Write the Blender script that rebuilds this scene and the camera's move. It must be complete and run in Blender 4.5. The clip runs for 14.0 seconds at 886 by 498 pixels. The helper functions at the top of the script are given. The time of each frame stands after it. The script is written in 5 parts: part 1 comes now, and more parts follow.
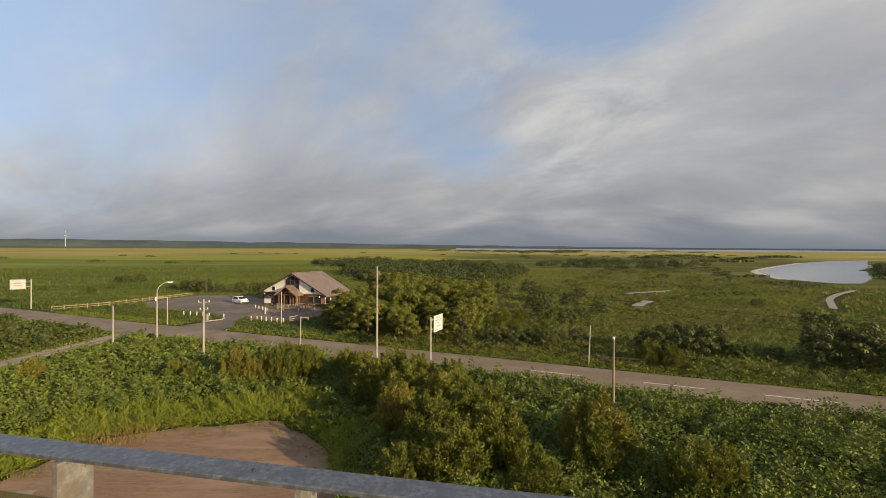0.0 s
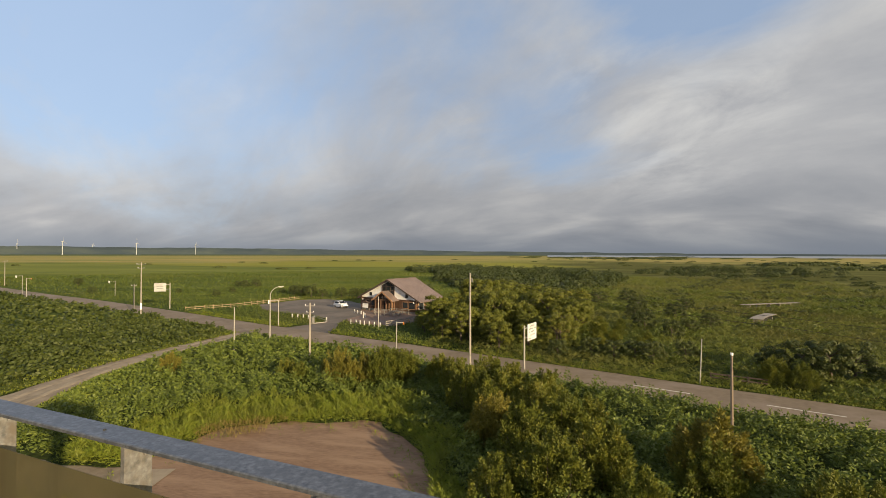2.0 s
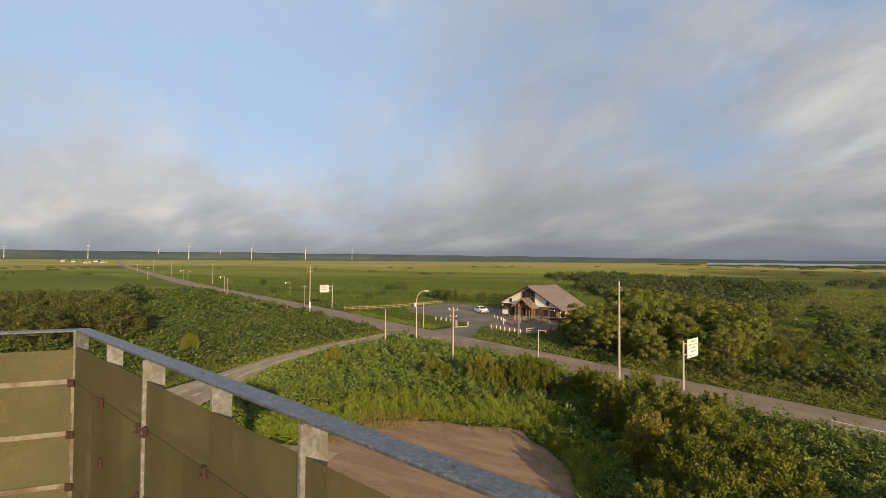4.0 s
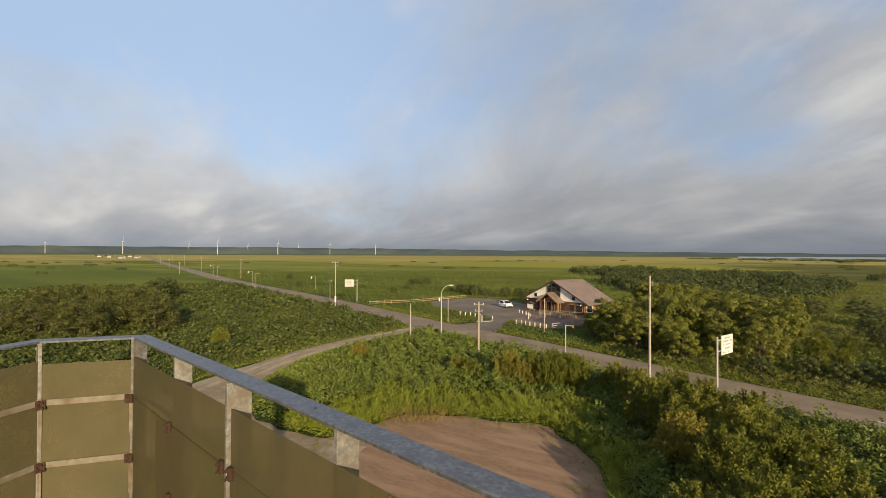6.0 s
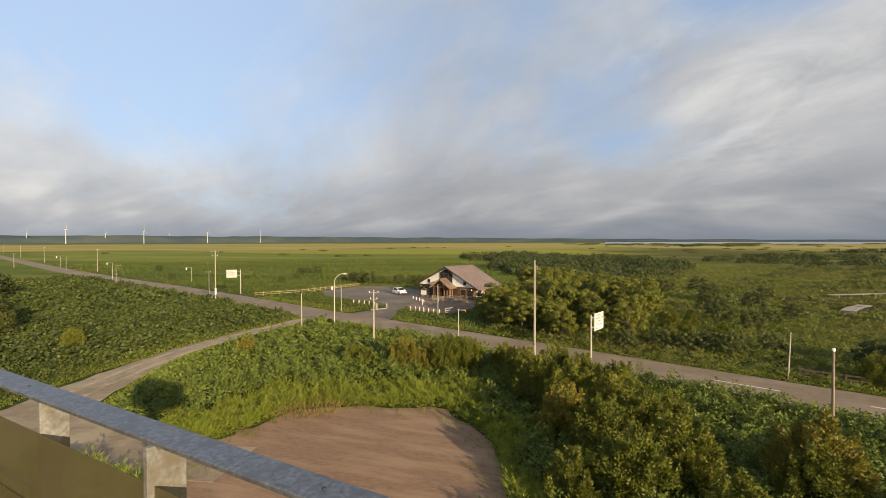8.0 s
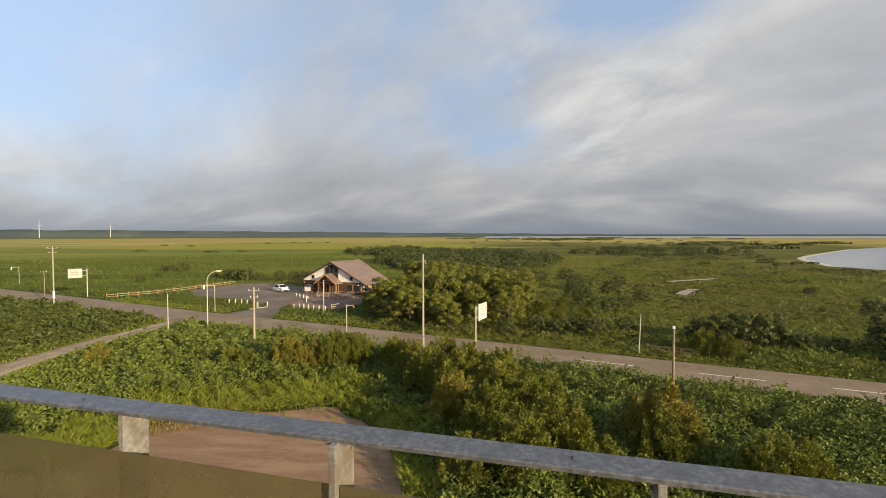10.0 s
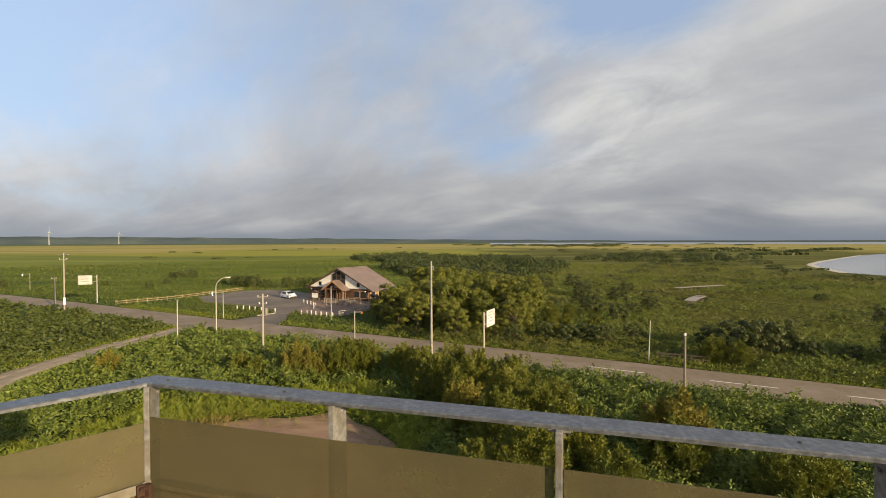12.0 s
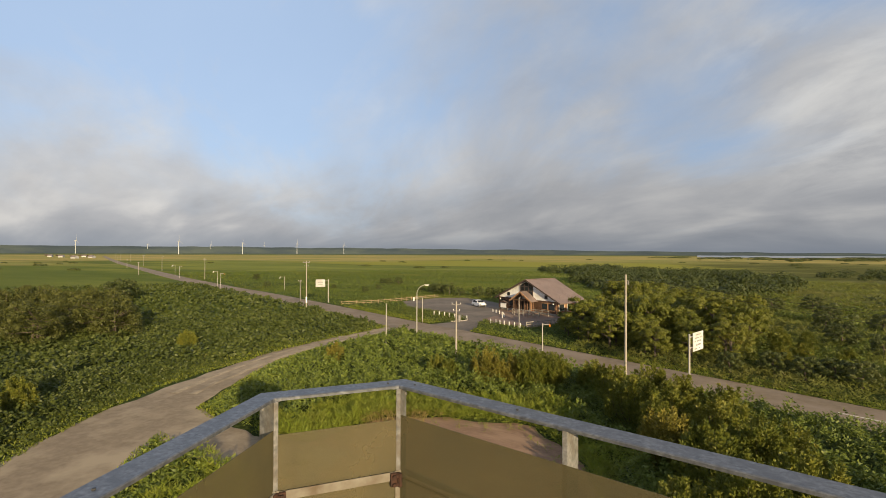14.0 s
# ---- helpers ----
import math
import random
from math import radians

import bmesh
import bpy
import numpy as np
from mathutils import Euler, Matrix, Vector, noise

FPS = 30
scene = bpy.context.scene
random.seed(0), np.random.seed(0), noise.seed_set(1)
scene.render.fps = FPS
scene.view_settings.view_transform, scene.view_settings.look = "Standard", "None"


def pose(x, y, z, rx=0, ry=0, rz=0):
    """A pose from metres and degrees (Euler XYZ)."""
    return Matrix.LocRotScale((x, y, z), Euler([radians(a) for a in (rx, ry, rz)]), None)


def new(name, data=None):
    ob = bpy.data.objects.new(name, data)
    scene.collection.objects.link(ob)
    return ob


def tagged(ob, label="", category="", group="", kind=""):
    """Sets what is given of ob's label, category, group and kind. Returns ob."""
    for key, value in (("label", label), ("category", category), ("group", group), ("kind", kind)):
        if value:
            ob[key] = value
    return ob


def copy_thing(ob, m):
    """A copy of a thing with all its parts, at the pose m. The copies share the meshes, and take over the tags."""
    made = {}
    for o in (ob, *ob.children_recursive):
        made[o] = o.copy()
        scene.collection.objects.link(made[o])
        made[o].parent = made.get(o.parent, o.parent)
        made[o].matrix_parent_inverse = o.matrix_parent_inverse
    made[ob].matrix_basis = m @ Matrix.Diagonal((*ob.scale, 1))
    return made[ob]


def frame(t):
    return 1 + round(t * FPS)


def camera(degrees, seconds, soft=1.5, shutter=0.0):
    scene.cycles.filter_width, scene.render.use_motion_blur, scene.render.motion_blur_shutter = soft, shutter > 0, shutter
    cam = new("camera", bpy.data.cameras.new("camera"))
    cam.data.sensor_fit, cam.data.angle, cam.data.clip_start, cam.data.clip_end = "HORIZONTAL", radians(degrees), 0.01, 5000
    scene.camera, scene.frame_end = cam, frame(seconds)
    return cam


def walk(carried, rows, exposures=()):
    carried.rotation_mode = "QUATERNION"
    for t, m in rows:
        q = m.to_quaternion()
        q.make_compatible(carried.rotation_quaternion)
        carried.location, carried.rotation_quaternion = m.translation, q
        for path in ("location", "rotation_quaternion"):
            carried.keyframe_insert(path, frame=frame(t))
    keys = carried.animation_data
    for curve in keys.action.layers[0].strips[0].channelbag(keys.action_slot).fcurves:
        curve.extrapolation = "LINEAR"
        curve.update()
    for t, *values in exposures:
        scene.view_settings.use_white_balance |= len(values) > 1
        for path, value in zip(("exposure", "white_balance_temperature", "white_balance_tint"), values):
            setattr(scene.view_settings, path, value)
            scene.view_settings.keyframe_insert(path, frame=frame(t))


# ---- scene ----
cam = camera(87.28, 14.0, soft=0.5)
PATH = [
    (0, 0.008, 0.011, 12.495, 89.72, -0.30, -0.42),
    (0.5, -0.065, 0.044, 12.490, 89.85, -0.27, 3.47),
    (1, -0.154, 0.095, 12.479, 90.03, -0.27, 6.65),
    (1.5, -0.203, 0.120, 12.485, 90.28, -0.18, 8.77),
    (2, -0.267, 0.144, 12.481, 90.55, -0.14, 10.67),
    (2.5, -0.415, 0.212, 12.465, 90.83, -0.12, 12.86),
    (3, -0.488, 0.223, 12.478, 90.82, -0.24, 16.35),
    (3.5, -0.549, 0.235, 12.470, 91.15, -0.22, 21.87),
    (4, -0.657, 0.231, 12.466, 91.24, -0.43, 27.61),
    (4.2, -0.703, 0.231, 12.469, 91.15, -0.47, 29.64),
    (6.3, -1.093, 0.371, 12.465, 90.43, -0.24, 30.39),
    (6.5, -1.135, 0.388, 12.463, 90.28, -0.18, 29.71),
    (7, -1.227, 0.401, 12.451, 89.81, -0.21, 27.76),
    (7.5, -1.358, 0.460, 12.446, 89.32, -0.23, 23.30),
    (8, -1.346, 0.482, 12.466, 88.98, 0.12, 17.22),
    (8.5, -1.407, 0.457, 12.468, 88.59, 0.25, 12.30),
    (9, -1.534, 0.452, 12.460, 88.35, 0.11, 8.03),
    (9.2, -1.574, 0.443, 12.458, 88.21, 0.10, 6.71),
    (11.3, -1.923, 0.324, 12.448, 88.54, 0.14, 1.32),
    (11.5, -1.946, 0.322, 12.447, 88.61, 0.16, 1.87),
    (12, -1.996, 0.326, 12.449, 89.07, 0.18, 3.78),
    (12.5, -2.027, 0.325, 12.453, 89.50, 0.17, 7.23),
    (13, -2.039, 0.322, 12.459, 89.60, 0.05, 12.91),
    (13.5, -2.044, 0.309, 12.466, 89.93, -0.10, 19.51),
    (14, -2.060, 0.289, 12.474, 90.47, -0.21, 26.63),
]
walk(cam, [(t, pose(*p)) for t, *p in PATH],
     [(0.0, -0.02), (2.5, 0.01), (4.0, -0.02), (6.5, 0.03), (9.0, 0.22), (12.5, 0.12), (14.0, 0.02)])

# ---- light ----
SUN_AZ, SUN_EL = -131.0, 14.0      # azimuth from +y, anticlockwise
sun_dir = Vector((-math.sin(radians(SUN_AZ)) * math.cos(radians(SUN_EL)),
                  math.cos(radians(SUN_AZ)) * math.cos(radians(SUN_EL)), math.sin(radians(SUN_EL))))
sun = new("sun", bpy.data.lights.new("sun", "SUN"))
sun.data.energy, sun.data.angle, sun.data.color = 8.0, radians(0.6), (1.0, 0.77, 0.46)
sun.matrix_world = sun_dir.to_track_quat("Z", "Y").to_matrix().to_4x4()


def sky():
    w = bpy.data.worlds.new("world")
    scene.world = w
    w.use_nodes = True
    nt = w.node_tree
    nt.nodes.clear()
    N, L = nt.nodes.new, nt.links.new

    def math_(op, a, b=None):
        n = N("ShaderNodeMath")
        n.operation = op
        for i, v in enumerate((a, b)):
            if v is None:
                continue
            if isinstance(v, (int, float)):
                n.inputs[i].default_value = v
            else:
                L(v, n.inputs[i])
        return n.outputs[0]

    def ramp(fac, stops):
        n = N("ShaderNodeValToRGB")
        while len(n.color_ramp.elements) < len(stops):
            n.color_ramp.elements.new(0.5)
        for e, (p, c) in zip(n.color_ramp.elements, stops):
            e.position, e.color = p, (*c, 1) if isinstance(c, tuple) else (c, c, c, 1)
        L(fac, n.inputs[0])
        return n.outputs[0]

    def mix(fac, a, b, kind="MIX"):
        n = N("ShaderNodeMix")
        n.data_type, n.blend_type = "RGBA", kind
        for v, s in ((fac, n.inputs["Factor"]), (a, n.inputs[6]), (b, n.inputs[7])):
            if isinstance(v, (int, float)):
                s.default_value = v
            elif isinstance(v, tuple):
                s.default_value = (*v, 1)
            else:
                L(v, s)
        return n.outputs[2]

    co = N("ShaderNodeTexCoord").outputs["Generated"]
    sep = N("ShaderNodeSeparateXYZ")
    L(co, sep.inputs[0])
    x, y, z = sep.outputs
    zc = math_("MAXIMUM", z, 0.0)
    den = math_("ADD", zc, 0.36)
    com = N("ShaderNodeCombineXYZ")
    L(math_("DIVIDE", x, den), com.inputs[0])
    L(math_("DIVIDE", y, den), com.inputs[1])
    plane = com.outputs[0]

    def cloud_noise(scale, detail, rough, loc, rot, sc, dist=0.0):
        m = N("ShaderNodeMapping")
        m.vector_type = "TEXTURE"
        m.inputs["Location"].default_value = loc
        m.inputs["Rotation"].default_value = (0, 0, radians(rot))
        m.inputs["Scale"].default_value = sc
        L(plane, m.inputs[0])
        n = N("ShaderNodeTexNoise")
        n.inputs["Scale"].default_value = scale
        n.inputs["Detail"].default_value = detail
        n.inputs["Roughness"].default_value = rough
        n.inputs["Distortion"].default_value = dist
        L(m.outputs[0], n.inputs["Vector"])
        return n.outputs["Fac"]

    def lobe(az, el, lo, hi):
        """Rises from 0 to 1 towards one quarter of the sky."""
        d = N("ShaderNodeVectorMath")
        d.operation = "DOT_PRODUCT"
        L(co, d.inputs[0])
        a, e = radians(az), radians(el)
        d.inputs[1].default_value = (-math.sin(a) * math.cos(e), math.cos(a) * math.cos(e), math.sin(e))
        n = N("ShaderNodeMapRange")
        n.interpolation_type = "SMOOTHSTEP"
        n.inputs["From Min"].default_value, n.inputs["From Max"].default_value = math.cos(radians(lo)), math.cos(radians(hi))
        L(d.outputs["Value"], n.inputs["Value"])
        return n.outputs[0]

    big = cloud_noise(0.9, 3, 0.5, CLOUD_A, -30, (1.25, 0.85, 1), 0.4)
    mid = cloud_noise(2.2, 10, 0.60, CLOUD_B, -42, (1.4, 0.8, 1), 0.35)
    light = cloud_noise(1.8, 10, 0.60, CLOUD_C, -40, (1.25, 0.85, 1), 0.4)
    cover = math_("ADD", math_("MULTIPLY", big, 0.45), math_("MULTIPLY", mid, 0.55))
    low = ramp(z, [(0.0, 1.0), (0.10, 0.7), (0.20, 0.2), (0.40, 0.0)])   # a denser deck far away
    cover = math_("ADD", cover, math_("MULTIPLY", low, 0.26))
    cover = math_("SUBTRACT", cover, math_("MULTIPLY", lobe(56, 20, 40, 8), 0.12))     # the sky opens to the west
    cover = math_("SUBTRACT", cover, math_("MULTIPLY", lobe(-2, 15, 9, 1), 0.16))
    cover = math_("SUBTRACT", cover, math_("MULTIPLY", lobe(-20, 31, 15, 3), 0.24))
    cover = math_("ADD", cover, math_("MULTIPLY", lobe(-38, 15, 34, 10), 0.14))
    cover = math_("ADD", cover, math_("MULTIPLY", lobe(12, 16, 22, 4), 0.06))
    cover = math_("ADD", cover, math_("MULTIPLY", lobe(62, 5, 22, 4), 0.10))
    fac = ramp(cover, [(0.38, 0.06), (0.50, 0.50), (0.60, 0.86), (0.70, 1.0)])
    sk = N("ShaderNodeTexSky")
    sk.sky_type, sk.sun_disc = "NISHITA", False
    sk.sun_elevation, sk.sun_rotation = radians(SUN_EL), radians(-SUN_AZ)
    L(co, sk.inputs[0])
    blue = mix(1.0, sk.outputs[0], (0.078, 0.080, 0.084), "MULTIPLY")
    blue = mix(0.72, blue, (0.37, 0.50, 0.72))
    grey = ramp(light, [(0.32, (0.38, 0.39, 0.415)), (0.5, (0.475, 0.478, 0.488)), (0.68, (0.60, 0.595, 0.585))])
    # the deck towards the horizon is seen from below, grey and streaked
    streak = cloud_noise(2.6, 8, 0.5, (3.1, 1.7, 0), -6, (1.8, 1.0, 1), 0.3)
    band = ramp(streak, [(0.36, (0.245, 0.258, 0.284)), (0.52, (0.335, 0.341, 0.357)), (0.66, (0.47, 0.465, 0.458))])
    lowf = ramp(z, [(0.0, 1.0), (0.06, 0.95), (0.15, 0.40), (0.26, 0.0)])
    grey = mix(lowf, grey, band)
    haze = ramp(z, [(0.0, 1.0), (0.012, 0.75), (0.05, 0.0)])
    # torn bright edges round the openings
    wisp = cloud_noise(3.2, 10, 0.6, (5.2, 0.9, 0), -46, (1.4, 0.8, 1), 0.4)
    torn = math_("MULTIPLY", ramp(wisp, [(0.46, 0.0), (0.64, 1.0)]), lobe(-15, 19, 16, 4))
    grey = mix(math_("MULTIPLY", torn, 0.8), grey, (0.64, 0.635, 0.62))
    col = mix(fac, blue, grey)
    col = mix(haze, col, (0.20, 0.225, 0.265))
    # warmth on the side of the sun
    dot = N("ShaderNodeVectorMath")
    dot.operation = "DOT_PRODUCT"
    L(co, dot.inputs[0])
    dot.inputs[1].default_value = (math.sin(radians(-SUN_AZ)), math.cos(radians(SUN_AZ)), 0.15)
    warm = ramp(dot.outputs["Value"], [(0.0, 0.0), (0.6, 1.0)])
    col = mix(warm, col, mix(1.0, col, (1.16, 1.02, 0.90), "MULTIPLY"))
    # thin bright veil towards the west
    west = lobe(68, 20, 54, 10)
    col = mix(west, col, mix(1.0, col, (1.36, 1.34, 1.31), "MULTIPLY"))
    bg = N("ShaderNodeBackground")
    L(col, bg.inputs[0])
    bg.inputs[1].default_value = 1.0
    out = N("ShaderNodeOutputWorld")
    L(bg.outputs[0], out.inputs[0])


CLOUD_A, CLOUD_B, CLOUD_C = (0.6, 2.3, 0), (1.3, 0.4, 0), (2.0, 5.0, 0)
sky()


# ---- materials ----
def material(name, c1, c2, scale=1.0, rough=0.8, bump=0.2, metal=0.0, c3=None, big=0.12, bump_scale=None, stretch=None, rnd=0.0, spec=0.5):
    """Two-scale noise between c1 and c2, with patches of c3 at the large scale."""
    m = bpy.data.materials.new(name)
    m.use_nodes = True
    nt = m.node_tree
    N, L = nt.nodes.new, nt.links.new
    b = nt.nodes["Principled BSDF"]
    b.inputs["Roughness"].default_value = rough
    b.inputs["Metallic"].default_value = metal
    b.inputs["Specular IOR Level"].default_value = spec
    geo = N("ShaderNodeNewGeometry")
    vec = geo.outputs["Position"]
    if stretch:
        mp = N("ShaderNodeMapping")
        mp.inputs["Scale"].default_value = stretch
        L(vec, mp.inputs[0])
        vec = mp.outputs[0]

    def noise_(s, d=5, r=0.6):
        n = N("ShaderNodeTexNoise")
        n.inputs["Scale"].default_value, n.inputs["Detail"].default_value, n.inputs["Roughness"].default_value = s, d, r
        L(vec, n.inputs["Vector"])
        return n.outputs["Fac"]

    def mix(f, a, c):
        n = N("ShaderNodeMix")
        n.data_type = "RGBA"
        L(f, n.inputs["Factor"])
        for v, s in ((a, n.inputs[6]), (c, n.inputs[7])):
            if isinstance(v, tuple):
                s.default_value = (*v, 1)
            else:
                L(v, s)
        return n.outputs[2]

    def sharpen(f, lo, hi):
        n = N("ShaderNodeMapRange")
        n.inputs["From Min"].default_value, n.inputs["From Max"].default_value = lo, hi
        L(f, n.inputs["Value"])
        return n.outputs[0]

    fine = noise_(scale)
    col = mix(sharpen(fine, 0.33, 0.67), c1, c2)
    if c3:
        col = mix(sharpen(noise_(scale * big, 4), 0.45, 0.65), col, c3)
    if rnd:
        oi = N("ShaderNodeObjectInfo")
        hsv = N("ShaderNodeHueSaturation")
        mr = N("ShaderNodeMapRange")
        mr.inputs["To Min"].default_value, mr.inputs["To Max"].default_value = 1 - rnd, 1 + rnd
        L(oi.outputs["Random"], mr.inputs["Value"])
        L(mr.outputs[0], hsv.inputs["Value"])
        L(col, hsv.inputs["Color"])
        col = hsv.outputs[0]
    L(col, b.inputs["Base Color"])
    if bump:
        bp = N("ShaderNodeBump")
        bp.inputs["Strength"].default_value = bump
        bp.inputs["Distance"].default_value = 0.1 / (bump_scale or scale)
        L(noise_(bump_scale or scale * 2.5), bp.inputs["Height"])
        L(bp.outputs[0], b.inputs["Normal"])
    return m


def leaf_material(name, colours, rough=0.55, trans=0.3, patch=None, patch_scale=0.15):
    """Leaves: colour by island and by object, in stands of slightly different tint."""
    m = bpy.data.materials.new(name)
    m.use_nodes = True
    nt = m.node_tree
    N, L = nt.nodes.new, nt.links.new
    b = nt.nodes["Principled BSDF"]
    b.inputs["Roughness"].default_value = rough
    b.inputs["Specular IOR Level"].default_value = 0.3
    geo, oi = N("ShaderNodeNewGeometry"), N("ShaderNodeObjectInfo")
    add = N("ShaderNodeMath")
    add.operation = "MULTIPLY_ADD"
    L(geo.outputs["Random Per Island"], add.inputs[0])
    add.inputs[1].default_value = 0.36
    mul = N("ShaderNodeMath")
    mul.operation = "MULTIPLY"
    L(oi.outputs["Random"], mul.inputs[0])
    mul.inputs[1].default_value = 0.28
    cl = N("ShaderNodeTexNoise")
    cl.inputs["Scale"].default_value, cl.inputs["Detail"].default_value = 1.4, 3
    L(geo.outputs["Position"], cl.inputs["Vector"])
    cm = N("ShaderNodeMapRange")
    cm.inputs["From Min"].default_value, cm.inputs["From Max"].default_value, cm.inputs["To Max"].default_value = 0.32, 0.68, 0.40
    L(cl.outputs["Fac"], cm.inputs["Value"])
    ad2 = N("ShaderNodeMath")
    L(mul.outputs[0], ad2.inputs[0])
    L(cm.outputs[0], ad2.inputs[1])
    L(ad2.outputs[0], add.inputs[2])
    r = N("ShaderNodeValToRGB")
    while len(r.color_ramp.elements) < len(colours):
        r.color_ramp.elements.new(0.5)
    for i, (e, c) in enumerate(zip(r.color_ramp.elements, colours)):
        e.position, e.color = i / (len(colours) - 1), (*c, 1)
    L(add.outputs[0], r.inputs[0])
    col = r.outputs[0]
    if patch:
        n = N("ShaderNodeTexNoise")
        n.inputs["Scale"].default_value, n.inputs["Detail"].default_value = patch_scale, 3
        L(geo.outputs["Position"], n.inputs["Vector"])
        mr = N("ShaderNodeMapRange")
        mr.inputs["From Min"].default_value, mr.inputs["From Max"].default_value = 0.45, 0.62
        mr.inputs["To Max"].default_value = 0.75
        L(n.outputs["Fac"], mr.inputs["Value"])
        mx = N("ShaderNodeMix")
        mx.data_type = "RGBA"
        L(mr.outputs[0], mx.inputs["Factor"])
        L(col, mx.inputs[6])
        mx.inputs[7].default_value = (*patch, 1)
        col = mx.outputs[2]
    L(col, b.inputs["Base Color"])
    tr = N("ShaderNodeBsdfTranslucent")
    L(col, tr.inputs[0])
    ms = N("ShaderNodeMixShader")
    ms.inputs[0].default_value = trans
    L(b.outputs[0], ms.inputs[1])
    L(tr.outputs[0], ms.inputs[2])
    L(ms.outputs[0], nt.nodes["Material Output"].inputs[0])
    return m


def panel_material():
    """Tan glass-fibre sheet: cloudy, streaked down from its seams, letting some light through."""
    m = material("translucent_frp", (0.205, 0.176, 0.100), (0.176, 0.156, 0.094), 14.0, 0.42, 0.05, c3=(0.140, 0.134, 0.084), big=0.12)
    nt = m.node_tree
    N, L = nt.nodes.new, nt.links.new
    b = nt.nodes["Principled BSDF"]
    geo = N("ShaderNodeNewGeometry")
    mp = N("ShaderNodeMapping")
    mp.inputs["Scale"].default_value = (1, 1, 0.10)
    L(geo.outputs["Position"], mp.inputs[0])
    n = N("ShaderNodeTexNoise")
    n.inputs["Scale"].default_value, n.inputs["Detail"].default_value = 38, 5
    L(mp.outputs[0], n.inputs["Vector"])
    mr = N("ShaderNodeMapRange")
    mr.inputs["From Min"].default_value, mr.inputs["From Max"].default_value, mr.inputs["To Max"].default_value = 0.58, 0.78, 0.35
    L(n.outputs["Fac"], mr.inputs["Value"])
    old = b.inputs["Base Color"].links[0].from_socket
    mx = N("ShaderNodeMix")
    mx.data_type = "RGBA"
    L(mr.outputs[0], mx.inputs["Factor"])
    L(old, mx.inputs[6])
    mx.inputs[7].default_value = (0.12, 0.092, 0.055, 1)
    L(mx.outputs[2], b.inputs["Base Color"])
    tr, tp = N("ShaderNodeBsdfTranslucent"), N("ShaderNodeBsdfTransparent")
    L(mx.outputs[2], tr.inputs[0])
    tp.inputs[0].default_value = (0.80, 0.79, 0.60, 1)
    m1, m2 = N("ShaderNodeMixShader"), N("ShaderNodeMixShader")
    m1.inputs[0].default_value, m2.inputs[0].default_value = 0.45, 0.42
    L(b.outputs[0], m1.inputs[1])
    L(tr.outputs[0], m1.inputs[2])
    L(m1.outputs[0], m2.inputs[1])
    L(tp.outputs[0], m2.inputs[2])
    L(m2.outputs[0], nt.nodes["Material Output"].inputs[0])
    return m


ASPHALT = material("worn_asphalt", (0.145, 0.108, 0.070), (0.188, 0.144, 0.094), 1.6, 0.9, 0.25, c3=(0.225, 0.175, 0.130), big=0.12, bump_scale=40)
LOT_ASPHALT = material("dark_asphalt", (0.088, 0.072, 0.056), (0.118, 0.097, 0.076), 1.2, 0.9, 0.2, c3=(0.16, 0.13, 0.10), bump_scale=40)
PAVING = material("brown_paving", (0.16, 0.098, 0.066), (0.215, 0.138, 0.095), 2.0, 0.88, 0.2, c3=(0.13, 0.105, 0.09), bump_scale=20)
GRAVEL = material("pale_gravel", (0.165, 0.126, 0.082), (0.225, 0.177, 0.118), 2.2, 0.95, 0.4, c3=(0.30, 0.243, 0.165), big=0.12, bump_scale=25)
TRACK = material("bleached_wheel_track", (0.25, 0.20, 0.132), (0.35, 0.285, 0.195), 3.0, 0.95, 0.3, c3=(0.19, 0.15, 0.10), big=0.12, bump_scale=25)
DIRT = material("bare_brown_earth", (0.150, 0.088, 0.050), (0.240, 0.148, 0.088), 5.0, 0.95, 1.0, c3=(0.265, 0.170, 0.103), big=0.10, bump_scale=6, stretch=(0.40, 2.0, 1))
PAINT_ROAD = material("worn_road_paint", (0.62, 0.60, 0.55), (0.40, 0.37, 0.33), 3.0, 0.8, 0.1)
ZINC = material("galvanised_steel", (0.066, 0.073, 0.086), (0.175, 0.188, 0.21), 130.0, 0.44, 0.3, 0.35, c3=(0.085, 0.092, 0.106), big=0.3)
ZINC_POST = material("galvanised_post_steel", (0.115, 0.117, 0.118), (0.285, 0.285, 0.28), 90.0, 0.55, 0.2, 0.25, c3=(0.16, 0.14, 0.115), big=0.3)
RUST = material("rusted_iron", (0.055, 0.022, 0.011), (0.016, 0.008, 0.006), 140.0, 0.9, 0.5)
FRP = panel_material()
SEAM = material("pale_sealant", (0.185, 0.172, 0.145), (0.13, 0.112, 0.085), 40.0, 0.8, 0.2, c3=(0.085, 0.060, 0.037), big=0.4)
DECK = material("deck_concrete", (0.30, 0.29, 0.27), (0.38, 0.37, 0.34), 6.0, 0.9, 0.2)
CONCRETE = material("pole_concrete", (0.25, 0.225, 0.195), (0.33, 0.30, 0.26), 3.0, 0.85, 0.15, stretch=(3, 3, 0.4))
STEEL = material("painted_pole_steel", (0.33, 0.315, 0.285), (0.40, 0.385, 0.35), 5.0, 0.5, 0.05)
OLD_POLE = material("weathered_pole", (0.17, 0.13, 0.095), (0.25, 0.195, 0.15), 4.0, 0.85, 0.3, stretch=(4, 4, 0.3))
